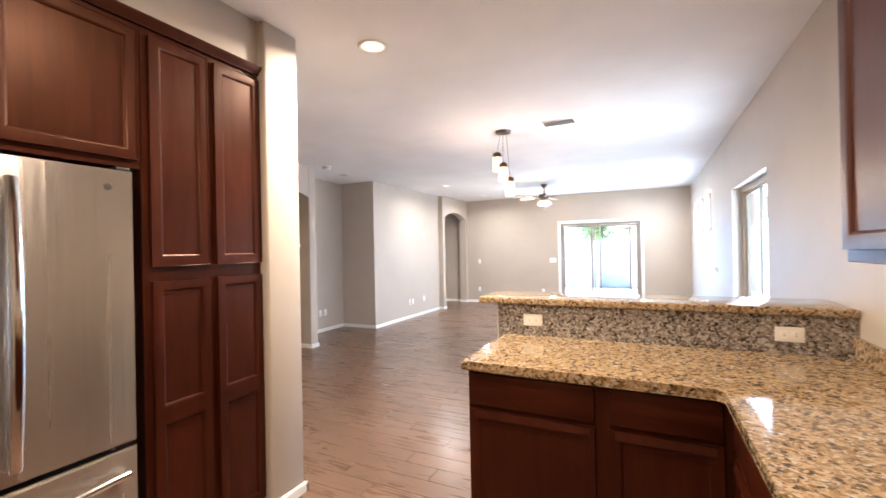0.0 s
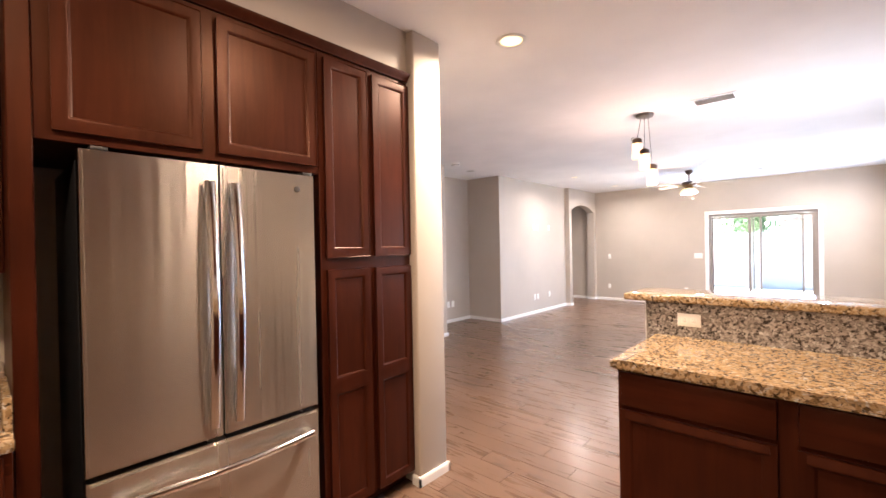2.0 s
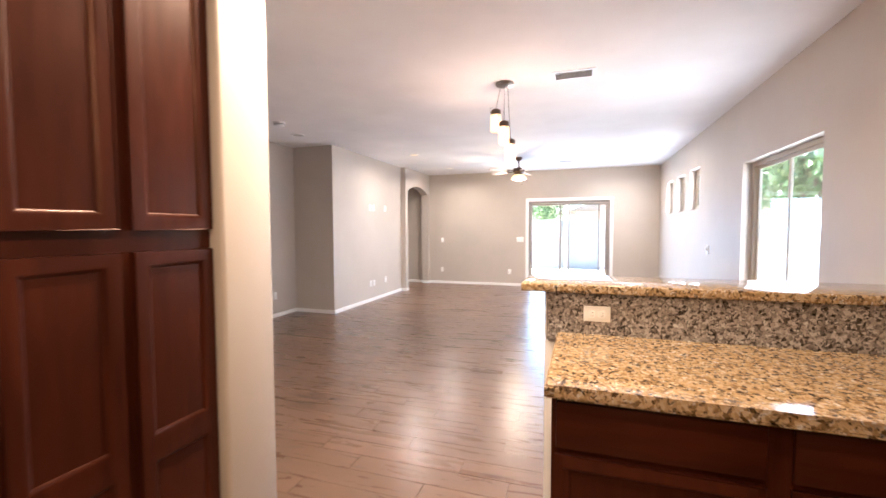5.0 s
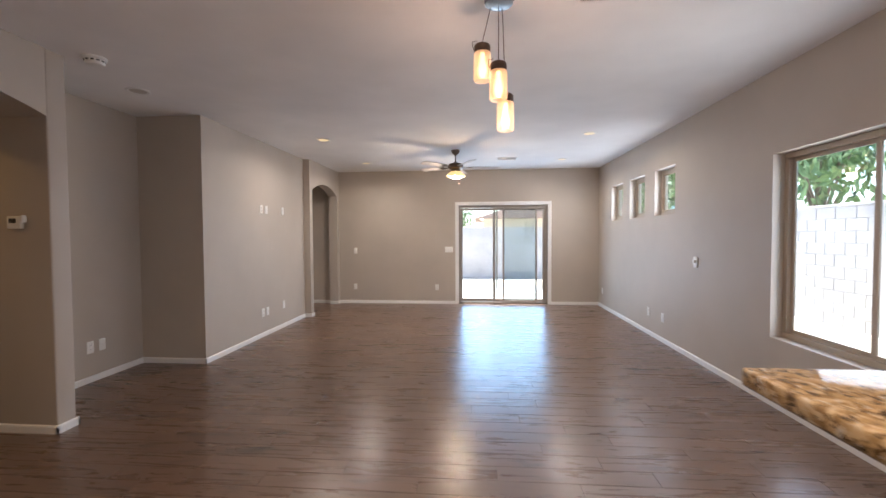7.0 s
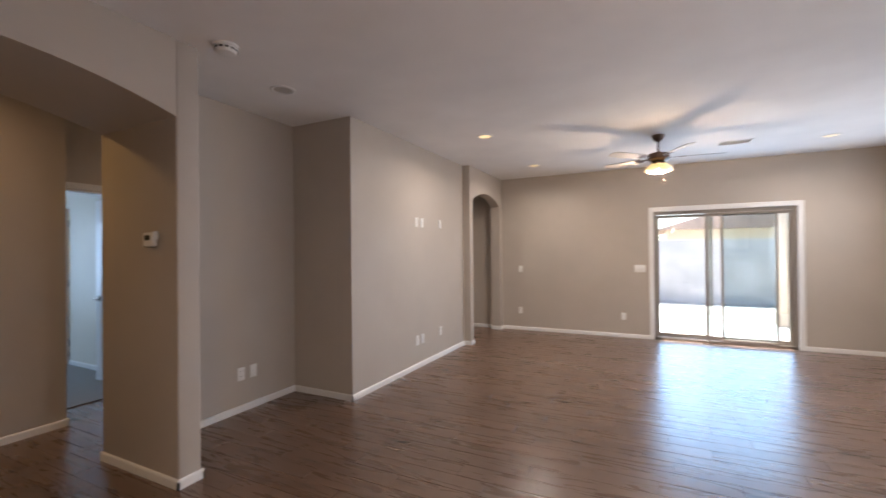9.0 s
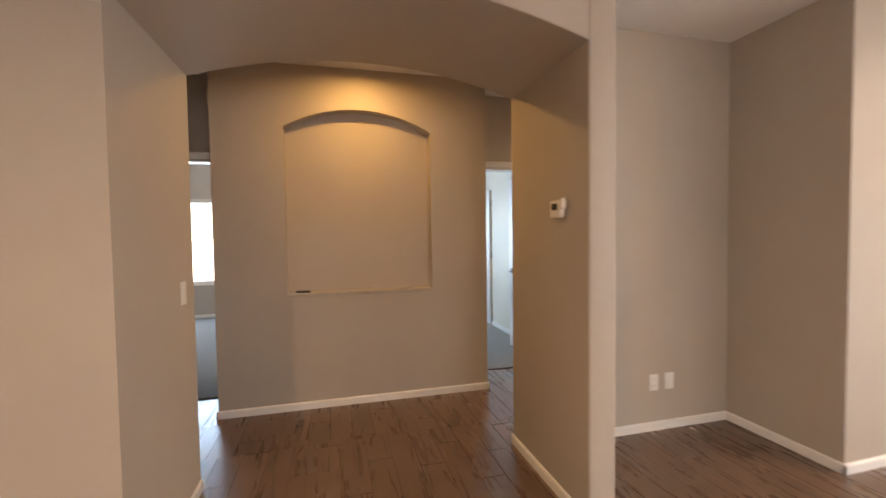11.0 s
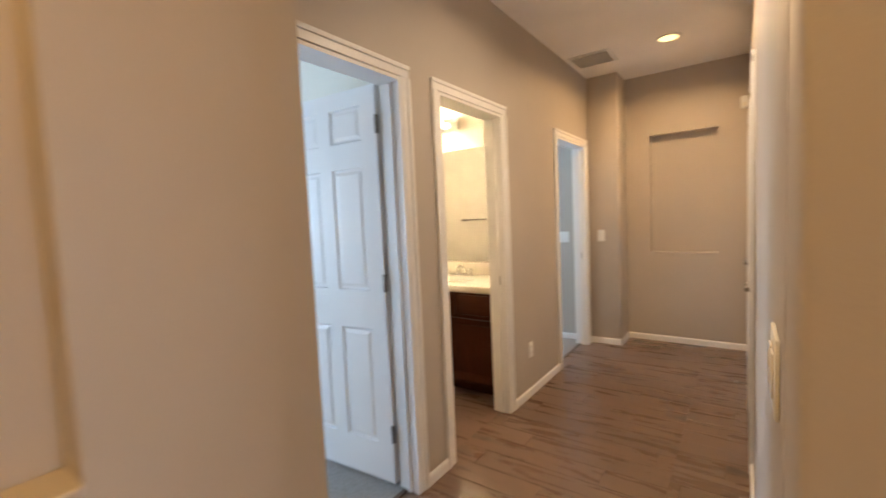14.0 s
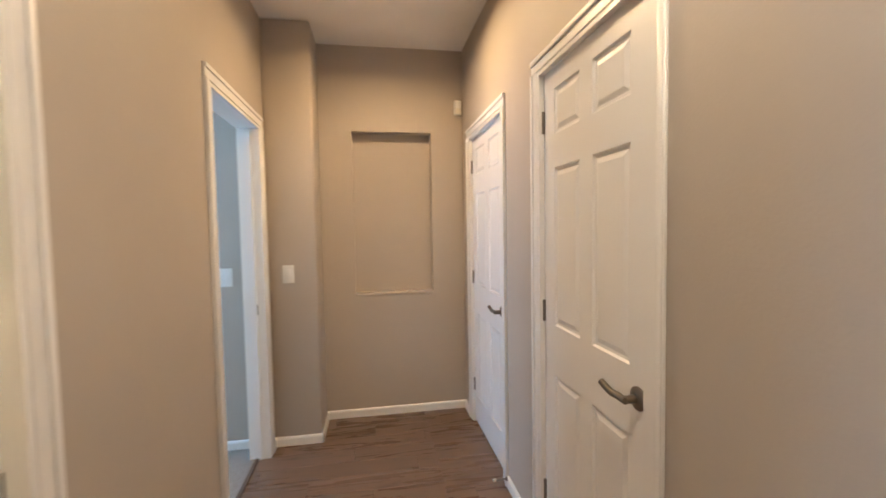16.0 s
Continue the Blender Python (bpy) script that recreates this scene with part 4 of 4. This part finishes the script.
# pantry, facing east: local x runs along world y
cabinet("pantry_cabinet", pose(XC, 1.015, 0, 0, 0, 90), 0.608, 0, 2.43, 0.62, "tall dark cherry pantry cabinet with four doors",
        [("door", 0.03, 0.295, 1.395, 2.40), ("door", 0.335, 0.60, 1.395, 2.40), ("door", 0.03, 0.295, 0.095, 1.33, (0.735,)), ("door", 0.335, 0.60, 0.095, 1.33, (0.735,))], 0.09)
cabinet("fridge_top_cabinet", pose(XC, -0.005, 0, 0, 0, 90), 1.018, 1.81, 2.43, 0.62, "dark cherry cabinet above the refrigerator",
        [("door", 0.045, 0.49, 1.845, 2.40), ("door", 0.55, 1.00, 1.845, 2.40)])
fp = thing("fridge_side_panel", pose(XC, -0.065, 0, 0, 0, 90), "tall dark cherry panel beside the refrigerator", "cabinet panel")
part("panel", box(bm_new(), 0, 0.058, -0.012, 0.62, 0, 2.43, 0.003, 1), CHERRY, fp)
cabinet("wall_cabinet", pose(XC - 0.30, -0.83, 0, 0, 0, 90), 0.763, 1.375, 2.43, 0.33, "dark cherry wall cabinet over the granite counter",
        [("door", 0.02, 0.375, 1.40, 2.40), ("door", 0.395, 0.745, 1.40, 2.40)])
cabinet("base_cabinet", pose(XC + 0.06, -1.45, 0, 0, 0, 90), 1.38, 0, 0.865, 0.68, "dark cherry base cabinet with drawers",
        [("drawer", 0.72, 1.36, 0.70, 0.845), ("door", 0.72, 1.36, 0.12, 0.68), ("drawer", 0.03, 0.68, 0.70, 0.845), ("door", 0.03, 0.68, 0.12, 0.68)], 0.10)


def crown(y0, y1, x):
    bm = bm_new()
    prof = [(0, 2.43), (0.012, 2.43), (0.016, 2.442), (0.035, 2.46), (0.038, 2.474), (0, 2.474)]
    ends = [[bm.verts.new((x + d, y, z)) for d, z in prof] for y in (y0, y1)]
    for i in range(len(prof)):
        j = (i + 1) % len(prof)
        bm.faces.new((ends[0][i], ends[0][j], ends[1][j], ends[1][i]))
    bm.faces.new(ends[0]), bm.faces.new(ends[1][::-1])
    return bm


cm = thing("crown_moulding", Matrix.Translation((0, 0, 0)), "dark cherry crown moulding along the cabinet tops", "moulding")
part("moulding", crown(-0.065, 1.622, XC), CHERRY, cm)
part("moulding", crown(-0.83, -0.07, XC - 0.30), CHERRY, cm)

# refrigerator: local x along world y, front at y = 0 looks east
fr = thing("refrigerator", pose(-1.726, 0.095, 0, 0, 0, 90), "stainless steel french-door refrigerator with bottom freezer drawer", "refrigerator")
part("body", box(bm_new(), 0.004, 0.851, 0.07, 0.68, 0.03, 1.765, 0.006, 2), DARKGAP, fr, "dark grey cabinet sides")
part("kick_grille", box(bm_new(), 0.02, 0.835, 0.05, 0.08, 0.01, 0.065, 0.004, 1), BLACK, fr)


def fridge_front(nm, x0, x1, z0, z1):
    bm = box(bm_new(), x0, x1, 0.0, 0.065, z0, z1)
    es = [e for e in bm.edges if all(v.co.y < 0.001 for v in e.verts)]
    bmesh.ops.bevel(bm, geom=es, offset=0.010, segments=4, affect="EDGES")
    return part(nm, bm, STEEL, fr)


d1 = fridge_front("door", 0.0, 0.428, 0.695, 1.785)
d2 = fridge_front("door", 0.436, 0.855, 0.695, 1.785)
d3 = fridge_front("freezer_drawer", 0.0, 0.855, 0.07, 0.675)
for dr, x in ((d1, 0.385), (d2, 0.480)):
    pts = [(x, -0.002, 1.70)] + [(x, -0.022 - 0.040 * math.sin(math.pi * i / 14), 1.71 - 0.96 * i / 14) for i in range(15)] + [(x, -0.002, 0.755)]
    bm = tube(bm_new(), pts[1:-1], 0.019, 14)
    for v in bm.verts:
        v.co.y = -0.03 + (v.co.y + 0.03) * 0.8
    for z in (1.69, 0.77):
        box(bm, x - 0.012, x + 0.012, -0.03, 0.001, z - 0.02, z + 0.02, 0.003, 2)
    part("handle", bm, CHROME, dr, "bowed polished steel handle")
pts = [(0.075 + 0.73 * i / 14, -0.030 - 0.028 * math.sin(math.pi * i / 14), 0.585) for i in range(15)]
bm = tube(bm_new(), pts, 0.014, 12)
for x in (0.085, 0.795):
    box(bm, x - 0.018, x + 0.018, -0.035, 0.001, 0.573, 0.597, 0.003, 2)
part("handle", bm, CHROME, d3, "bowed polished steel handle")
part("badge", lathe(bm_new(), [(0.014, 0), (0.014, 0.0015), (0.011, 0.002), (0.0, 0.002)], 20, pose(0.765, 0, 1.715, 90, 0, 0)), NICKEL, d2, "small round metal badge")
for x in (0.03, 0.80):
    part("hinge_cover", box(bm_new(), x, x + 0.05, 0.01, 0.12, 1.7855, 1.80, 0.004, 2), DARKGAP, fr)

# left counter
lc = thing("countertop", Matrix.Translation((0, 0, 0)), "speckled tan granite countertop with low backsplash", "countertop", "granite counters")
part("slab", box(bm_new(), -2.43, -1.675, -2.6, -0.067, 0.867, 0.905, 0.006, 2), GRANITE, lc)
part("backsplash", box(bm_new(), -2.43, -2.408, -2.6, -0.09, 0.9055, 1.005, 0.004, 2), GRANITE, lc)
part("side_splash", box(bm_new(), -2.43, -1.76, -0.089, -0.067, 0.9055, 1.005, 0.004, 2), GRANITE, lc)
# sunglasses lying on that counter
sg = thing("sunglasses", pose(-1.83, -0.18, 0.906, 0, 0, 78), "dark sunglasses lying on the granite counter", "sunglasses")
for s in (-1, 1):
    e = [(s * 0.034 + 0.027 * math.cos(a), 0, 0.022 + 0.021 * math.sin(a)) for a in [2 * math.pi * i / 20 for i in range(21)]]
    part("rim", tube(bm_new(), e, 0.002, 6), BLACK, sg)
    bm = cyl(bm_new(), 0.026, 0.026, -0.0008, 0.0008, 24, pose(s * 0.034, 0, 0.022, 90, 0, 0))
    for v in bm.verts:
        v.co.z = 0.022 + (v.co.z - 0.022) * 0.78
    part("lens", bm, DARKGAP, sg, "dark smoked lens")
    part("temple", tube(bm_new(), [(s * 0.061, 0, 0.028), (s * 0.066, 0.06, 0.022), (s * 0.064, 0.11, 0.012), (s * 0.06, 0.135, 0.003)], 0.002, 6), BLACK, sg)
part("bridge", tube(bm_new(), [(-0.010, 0, 0.03), (0, -0.002, 0.034), (0.010, 0, 0.03)], 0.002, 6), BLACK, sg)

# peninsula
cabinet("base_cabinet", pose(-0.645, 1.86, 0), 1.08, 0, 0.862, 0.66, "dark cherry peninsula base cabinet with two drawers and doors",
        [("drawer", 0.015, 0.582, 0.695, 0.848), ("door", 0.015, 0.582, 0.11, 0.675), ("drawer", 0.642, 1.045, 0.695, 0.848), ("door", 0.642, 1.045, 0.11, 0.675)], 0.10)
cabinet("base_cabinet", pose(0.44, 1.855, 0, 0, 0, -90), 3.3, 0, 0.862, 0.58, "dark cherry base cabinet along the window wall",
        [("drawer", 0.08, 0.60, 0.695, 0.848), ("door", 0.08, 0.60, 0.11, 0.675), ("drawer", 0.66, 1.18, 0.695, 0.848), ("door", 0.66, 1.18, 0.11, 0.675)], 0.10)
pct = thing("countertop", Matrix.Translation((0, 0, 0)), "L-shaped speckled tan granite countertop on the peninsula", "countertop", "granite counters")
bm = bm_new()
for z, flip in ((0.862, True), (0.905, False)):
    vs = [bm.verts.new((x, y, z)) for x, y in ((-0.665, 1.815), (0.375, 1.815), (0.405, 1.785), (0.405, -1.6), (1.019, -1.6), (1.019, 2.529), (-0.665, 2.529))]
    bm.faces.new(vs[::-1] if flip else vs)
    if flip:
        low = vs
n = len(vs)
for i in range(n):
    bm.faces.new((low[i], low[(i + 1) % n], vs[(i + 1) % n], vs[i]))
bmesh.ops.bevel(bm, geom=[e for e in bm.edges if abs(e.verts[0].co.z - e.verts[1].co.z) < 1e-5], offset=0.007, segments=3, affect="EDGES")
part("slab", bm, GRANITE, pct)
part("splash", box(bm_new(), -0.715, 1.019, 2.53, 2.55, 0.865, 1.094, 0.002, 1), SPLASH, pct, "tan granite splash behind the counter, grey sheen coloured in")
part("side_splash", box(bm_new(), 0.998, 1.019, -1.6, 2.528, 0.9055, 1.005, 0.003, 1), GRANITE, pct)
structure("half_wall", box(bm_new(), -0.725, 1.02, 2.551, 2.70, 0, 1.094), TRIM, "white half wall under the raised bar", "half wall")
bt = thing("bar_top", Matrix.Translation((0, 0, 0)), "raised speckled granite bar top on the half wall", "bar top", "granite counters")
part("slab", box(bm_new(), -0.835, 1.019, 2.505, 2.93, 1.0945, 1.134, 0.008, 3), GRANITE, bt)
cabinet("wall_cabinet", pose(0.69, 1.62, 0, 0, 0, -90), 1.6, 1.385, 2.43, 0.33, "dark cherry wall cabinet beside the window wall",
        [("door", 0.03, 0.50, 1.425, 2.40), ("door", 0.52, 0.99, 1.425, 2.40), ("door", 1.02, 1.58, 1.425, 2.40)])
part("moulding", box(bm_new(), 0.65, 1.018, 0.0, 1.64, 2.43, 2.474, 0.012, 2), CHERRY, cm)

# ---- bathroom ----
cabinet("vanity_cabinet", pose(-8.35, 6.92, 0), 1.605, 0, 0.80, 0.535, "dark wooden bathroom vanity cabinet with drawers",
        [("drawer", 0.05, 0.42, 0.63, 0.785), ("drawer", 0.46, 0.82, 0.63, 0.785), ("drawer", 0.86, 1.22, 0.63, 0.785), ("drawer", 1.26, 1.585, 0.63, 0.785), ("door", 0.05, 0.60, 0.12, 0.60),
         ("door", 0.66, 1.12, 0.12, 0.60), ("door", 1.16, 1.585, 0.12, 0.60)], 0.09)
vt = thing("bathroom_countertop", Matrix.Translation((0, 0, 0)), "cream cultured marble vanity top with moulded basin", "countertop")
part("slab", box(bm_new(), -8.38, -6.742, 6.895, 7.457, 0.802, 0.858, 0.012, 3), CULTURED, vt)
part("backsplash", box(bm_new(), -8.38, -6.742, 7.437, 7.457, 0.8585, 0.965, 0.006, 2), CULTURED, vt)
bm = lathe(bm_new(), [(0.215, 0.0), (0.22, 0.006), (0.21, 0.007), (0.17, 0.004), (0.0, 0.002)], 40)
for v in bm.verts:
    v.co.y *= 0.72
bmesh.ops.translate(bm, verts=bm.verts[:], vec=(-7.33, 7.15, 0.858))
part("basin_rim", bm, CULTURED, vt)
fc = thing("faucet", Matrix.Translation((-7.33, 7.36, 0.859)), "chrome two-handle bathroom faucet", "faucet")
part("base", box(bm_new(), -0.085, 0.085, -0.024, 0.024, 0, 0.018, 0.008, 3), CHROME, fc)
part("spout", tube(bm_new(), [(0, 0, 0.01), (0, -0.005, 0.06), (0, -0.03, 0.09), (0, -0.075, 0.095), (0, -0.105, 0.075)], 0.011, 12), CHROME, fc)
for s in (-1, 1):
    part("handle", lathe(bm_new(), [(0.02, 0.017), (0.015, 0.035), (0.022, 0.055), (0.018, 0.068), (0.0, 0.07)], 18, Matrix.Translation((s * 0.062, 0, 0))), CHROME, fc)
mr = thing("mirror", Matrix.Translation((-8.25, 7.458, 0.985)), "frameless bathroom wall mirror above the vanity", "mirror")
part("glass", box(bm_new(), 0, 1.49, -0.006, 0, 0, 1.0, 0.001, 1), MIRROR, mr, smooth=False)
vl = thing("vanity_light", Matrix.Translation((-8.04, 7.458, 2.16)), "chrome vanity light bar with glowing globe bulbs", "vanity light")
part("bar", box(bm_new(), 0, 0.67, -0.045, 0, 0, 0.11, 0.012, 2), CHROME, vl)
for k in range(4):
    part("bulb", lathe(bm_new(), [(0.016, 0.0), (0.018, 0.025), (0.036, 0.045), (0.046, 0.075), (0.036, 0.107), (0.0, 0.12)], 24, pose(0.09 + 0.145 * k, -0.045, 0.055, 90, 0, 0)), VBULB, vl, "glowing globe bulb")
lamp("vanity_lamp", "POINT", Matrix.Translation((-7.72, 7.20, 2.24)), 4.0, (1.0, 0.78, 0.50), shadow_soft_size=0.06)
tb = thing("towel_bar", Matrix.Translation((-8.26, 6.03, 1.35)), "chrome towel bar on the bathroom wall", "towel bar")
part("bar", tube(bm_new(), [(0, 0.06, 0), (0.6, 0.06, 0)], 0.009, 12), CHROME, tb)
for x in (0.0, 0.6):
    part("post", lathe(bm_new(), [(0.024, 0), (0.022, 0.008), (0.012, 0.016), (0.012, 0.066), (0.0, 0.07)], 18, pose(x, 0, 0, -90, 0, 0)), CHROME, tb)

# ---- outdoors ----
# Overhang out of view, added to keep sun patches off the floor inside.
structure("eave", box(bm_new(), -6.0, 1.6, NW + 0.18, NW + 0.75, 2.62, 2.80), STUCCO, "unseen stucco eave added to shade the patio door", "eave")
pp = thing("patio_post", Matrix.Translation((0.50, 13.2, -0.06)), "cream stucco patio column in the sun", "column")
part("shaft", box(bm_new(), -0.16, 0.16, -0.16, 0.16, 0.0, 3.0, 0.02, 2), STUCCO, pp)
part("base", box(bm_new(), -0.2, 0.2, -0.2, 0.2, 0.0, 0.25, 0.02, 2), STUCCO, pp)

hs = thing("neighbour_house", Matrix.Translation((4.0, 30.0, -0.15)), "single-storey stucco house beyond the block fence", "house")
part("wall", box(bm_new(), -5.0, 7.0, 0, 8, 0, 2.7), STUCCO, hs, smooth=False)
bm = bm_new()
v = [bm.verts.new(p) for p in ((-5.6, -0.6, 2.65), (7.6, -0.6, 2.65), (7.6, 8.6, 2.65), (-5.6, 8.6, 2.65), (1.0, -0.6, 4.7), (1.0, 8.6, 4.7))]
for f in ((0, 1, 4), (2, 3, 5), (0, 4, 5, 3), (1, 2, 5, 4), (0, 3, 2, 1)):
    bm.faces.new([v[i] for i in f])
part("roof", bm, ROOF, hs, smooth=False)


def tree_meshes(seed, n, rx, rz, leaf):
    rng = random.Random(seed)
    bm = bm_new()
    tips = []
    for k in range(9):
        a, u = rng.uniform(0, 6.28), rng.uniform(0.3, 1.0)
        tip = Vector((rx * 0.7 * u * math.cos(a), rx * 0.7 * u * math.sin(a), 1.7 + rz * rng.uniform(0.3, 1.5)))
        tips.append(tip)
        tube(bm, [(0, 0, 1.1 + 0.06 * k), tip * 0.5 + Vector((0, 0, 0.8)), tip], 0.03, 5)
    cyl(bm, 0.13, 0.07, 0, 2.2, 10)
    trunk = mesh_of(bm, "trunk", BARK)
    verts, faces = [], []
    for i in range(n):
        t = tips[i % len(tips)]
        d = Vector((rng.gauss(0, 1), rng.gauss(0, 1), rng.gauss(0, 0.8))) * rx * 0.33
        c = t + d
        q = Euler((rng.uniform(0, 6.28), rng.uniform(0, 6.28), rng.uniform(0, 6.28))).to_matrix()
        s = leaf * rng.uniform(0.6, 1.3)
        b = len(verts)
        verts += [tuple(c + q @ Vector(p)) for p in ((-s, 0, 0), (0, -s * 0.4, 0.1 * s), (s, 0, 0), (0, s * 0.4, 0.1 * s))]
        faces.append((b, b + 1, b + 2, b + 3))
    crown_me = bpy.data.meshes.new("crown")
    crown_me.from_pydata(verts, [], faces)
    crown_me.materials.append(LEAF)
    return trunk, crown_me


TREES = [tree_meshes(s, 2200, 1.5, 1.5, 0.13) for s in (3, 8)]
for k, (x, y, s) in enumerate(((7.6, 13.9, 1.3), (7.0, 17.5, 1.35), (7.8, 21.0, 1.5), (7.4, 25.5, 1.6), (-3.4, 30.0, 0.85))):
    tr = thing("tree", pose(x, y, -0.15, 0, 0, 70 * k) @ Matrix.Scale(s, 4), "leafy green garden tree beyond the block fence", "tree", "trees behind the fence")
    for nm, me in zip(("trunk", "crown"), TREES[k % 2]):
        o = new(nm, me)
        o.parent = tr


def block_fence(name, m, length, courses, label, near):
    """A concrete block fence along local x; the blocks within near (x0, x1) are pieces of their own."""
    root = thing(name, m, label, "fence", "", "structure")
    part("mortar", box(bm_new(), 0, length, 0.012, 0.14, 0, courses * 0.2), CONCRETE, root, smooth=False)
    bm = box(bm_new(), -0.02, length + 0.02, -0.01, 0.16, courses * 0.2, courses * 0.2 + 0.05, 0.006, 1)
    part("cap", bm, BLOCK, root)
    one = mesh_of(box(bm_new(), -0.196, 0.196, 0, 0.15, -0.096, 0.096, 0.004, 1), "block", BLOCK)
    rest = bm_new()
    for c in range(courses):
        x = 0.2 * (c % 2)
        while x < length:
            mid = x + 0.2
            if near[0] < mid < near[1]:
                o = new("block", one)
                o.parent = root
                o.matrix_local = Matrix.Translation((mid, 0, 0.1 + 0.2 * c))
            else:
                box(rest, mid - 0.196, mid + 0.196, 0, 0.15, 0.004 + 0.2 * c, 0.196 + 0.2 * c)
            x += 0.4
    if rest.verts:
        tagged(part("blocks", rest, BLOCK, root, smooth=False), kind="stuff")
    else:
        rest.free()


block_fence("fence_north", pose(-8.0, 17.4, -0.15), 12.6, 9, "grey concrete block fence across the yard", (4.4, 11.0))
block_fence("fence_east", pose(4.6, 17.4, -0.15, 0, 0, -90), 22.0, 10, "sunlit concrete block fence beside the house", (6.0, 12.5))

# ---- floor planks, last ----
PL, PW, GAP = 0.914, 0.152, 0.0028


def plank_verts(x0, x1, y0, y1):
    c = 0.001
    return [(x0, y0, -0.008), (x1, y0, -0.008), (x1, y1, -0.008), (x0, y1, -0.008), (x0, y0, -c), (x1, y0, -c), (x1, y1, -c), (x0, y1, -c),
            (x0 + c, y0 + c, 0), (x1 - c, y0 + c, 0), (x1 - c, y1 - c, 0), (x0 + c, y1 - c, 0)]


PLANK_FACES = [(0, 1, 5, 4), (1, 2, 6, 5), (2, 3, 7, 6), (3, 0, 4, 7), (4, 5, 9, 8), (5, 6, 10, 9), (6, 7, 11, 10), (7, 4, 8, 11), (8, 9, 10, 11)]
full = bpy.data.meshes.new("plank")
full.from_pydata(plank_verts(0, PL - GAP, 0, PW - GAP), [], PLANK_FACES)
full.materials.append(PLANK)
verts, faces, singles = [], [], 0
rng = random.Random(5)
for ax0, ax1, ay0, ay1 in ((-5.6, E, -3.05, NW), (D - 0.07, -5.6, 1.74, 9.05)):
    y, row = ay0, 0
    while y < ay1 - 0.01:
        y1 = min(y + PW - GAP, ay1)
        x = ax0 - PL * ((row * 0.37 + rng.uniform(0, 0.2)) % 1.0)
        while x < ax1:
            a, b = max(x, ax0), min(x + PL - GAP, ax1)
            whole = a == x and b == x + PL - GAP and y1 == y + PW - GAP
            near = (-4.9 < a < 0.0 and 3.0 < y < 8.6) or (a < -5.6 and y > 3.0)
            if b - a > 0.02:
                if whole and near and singles < 300:
                    o = new("plank", full)
                    o.parent = floor
                    o.location = (x, y, 0)
                    singles += 1
                else:
                    k = len(verts)
                    verts += plank_verts(a, b, y, y1)
                    faces += [tuple(i + k for i in f) for f in PLANK_FACES]
            x += PL
        y += PW
        row += 1
rest = bpy.data.meshes.new("planks")
rest.from_pydata(verts, [], faces)
rest.materials.append(PLANK)
ro = tagged(new("planks", rest), kind="stuff")
ro.parent = floor
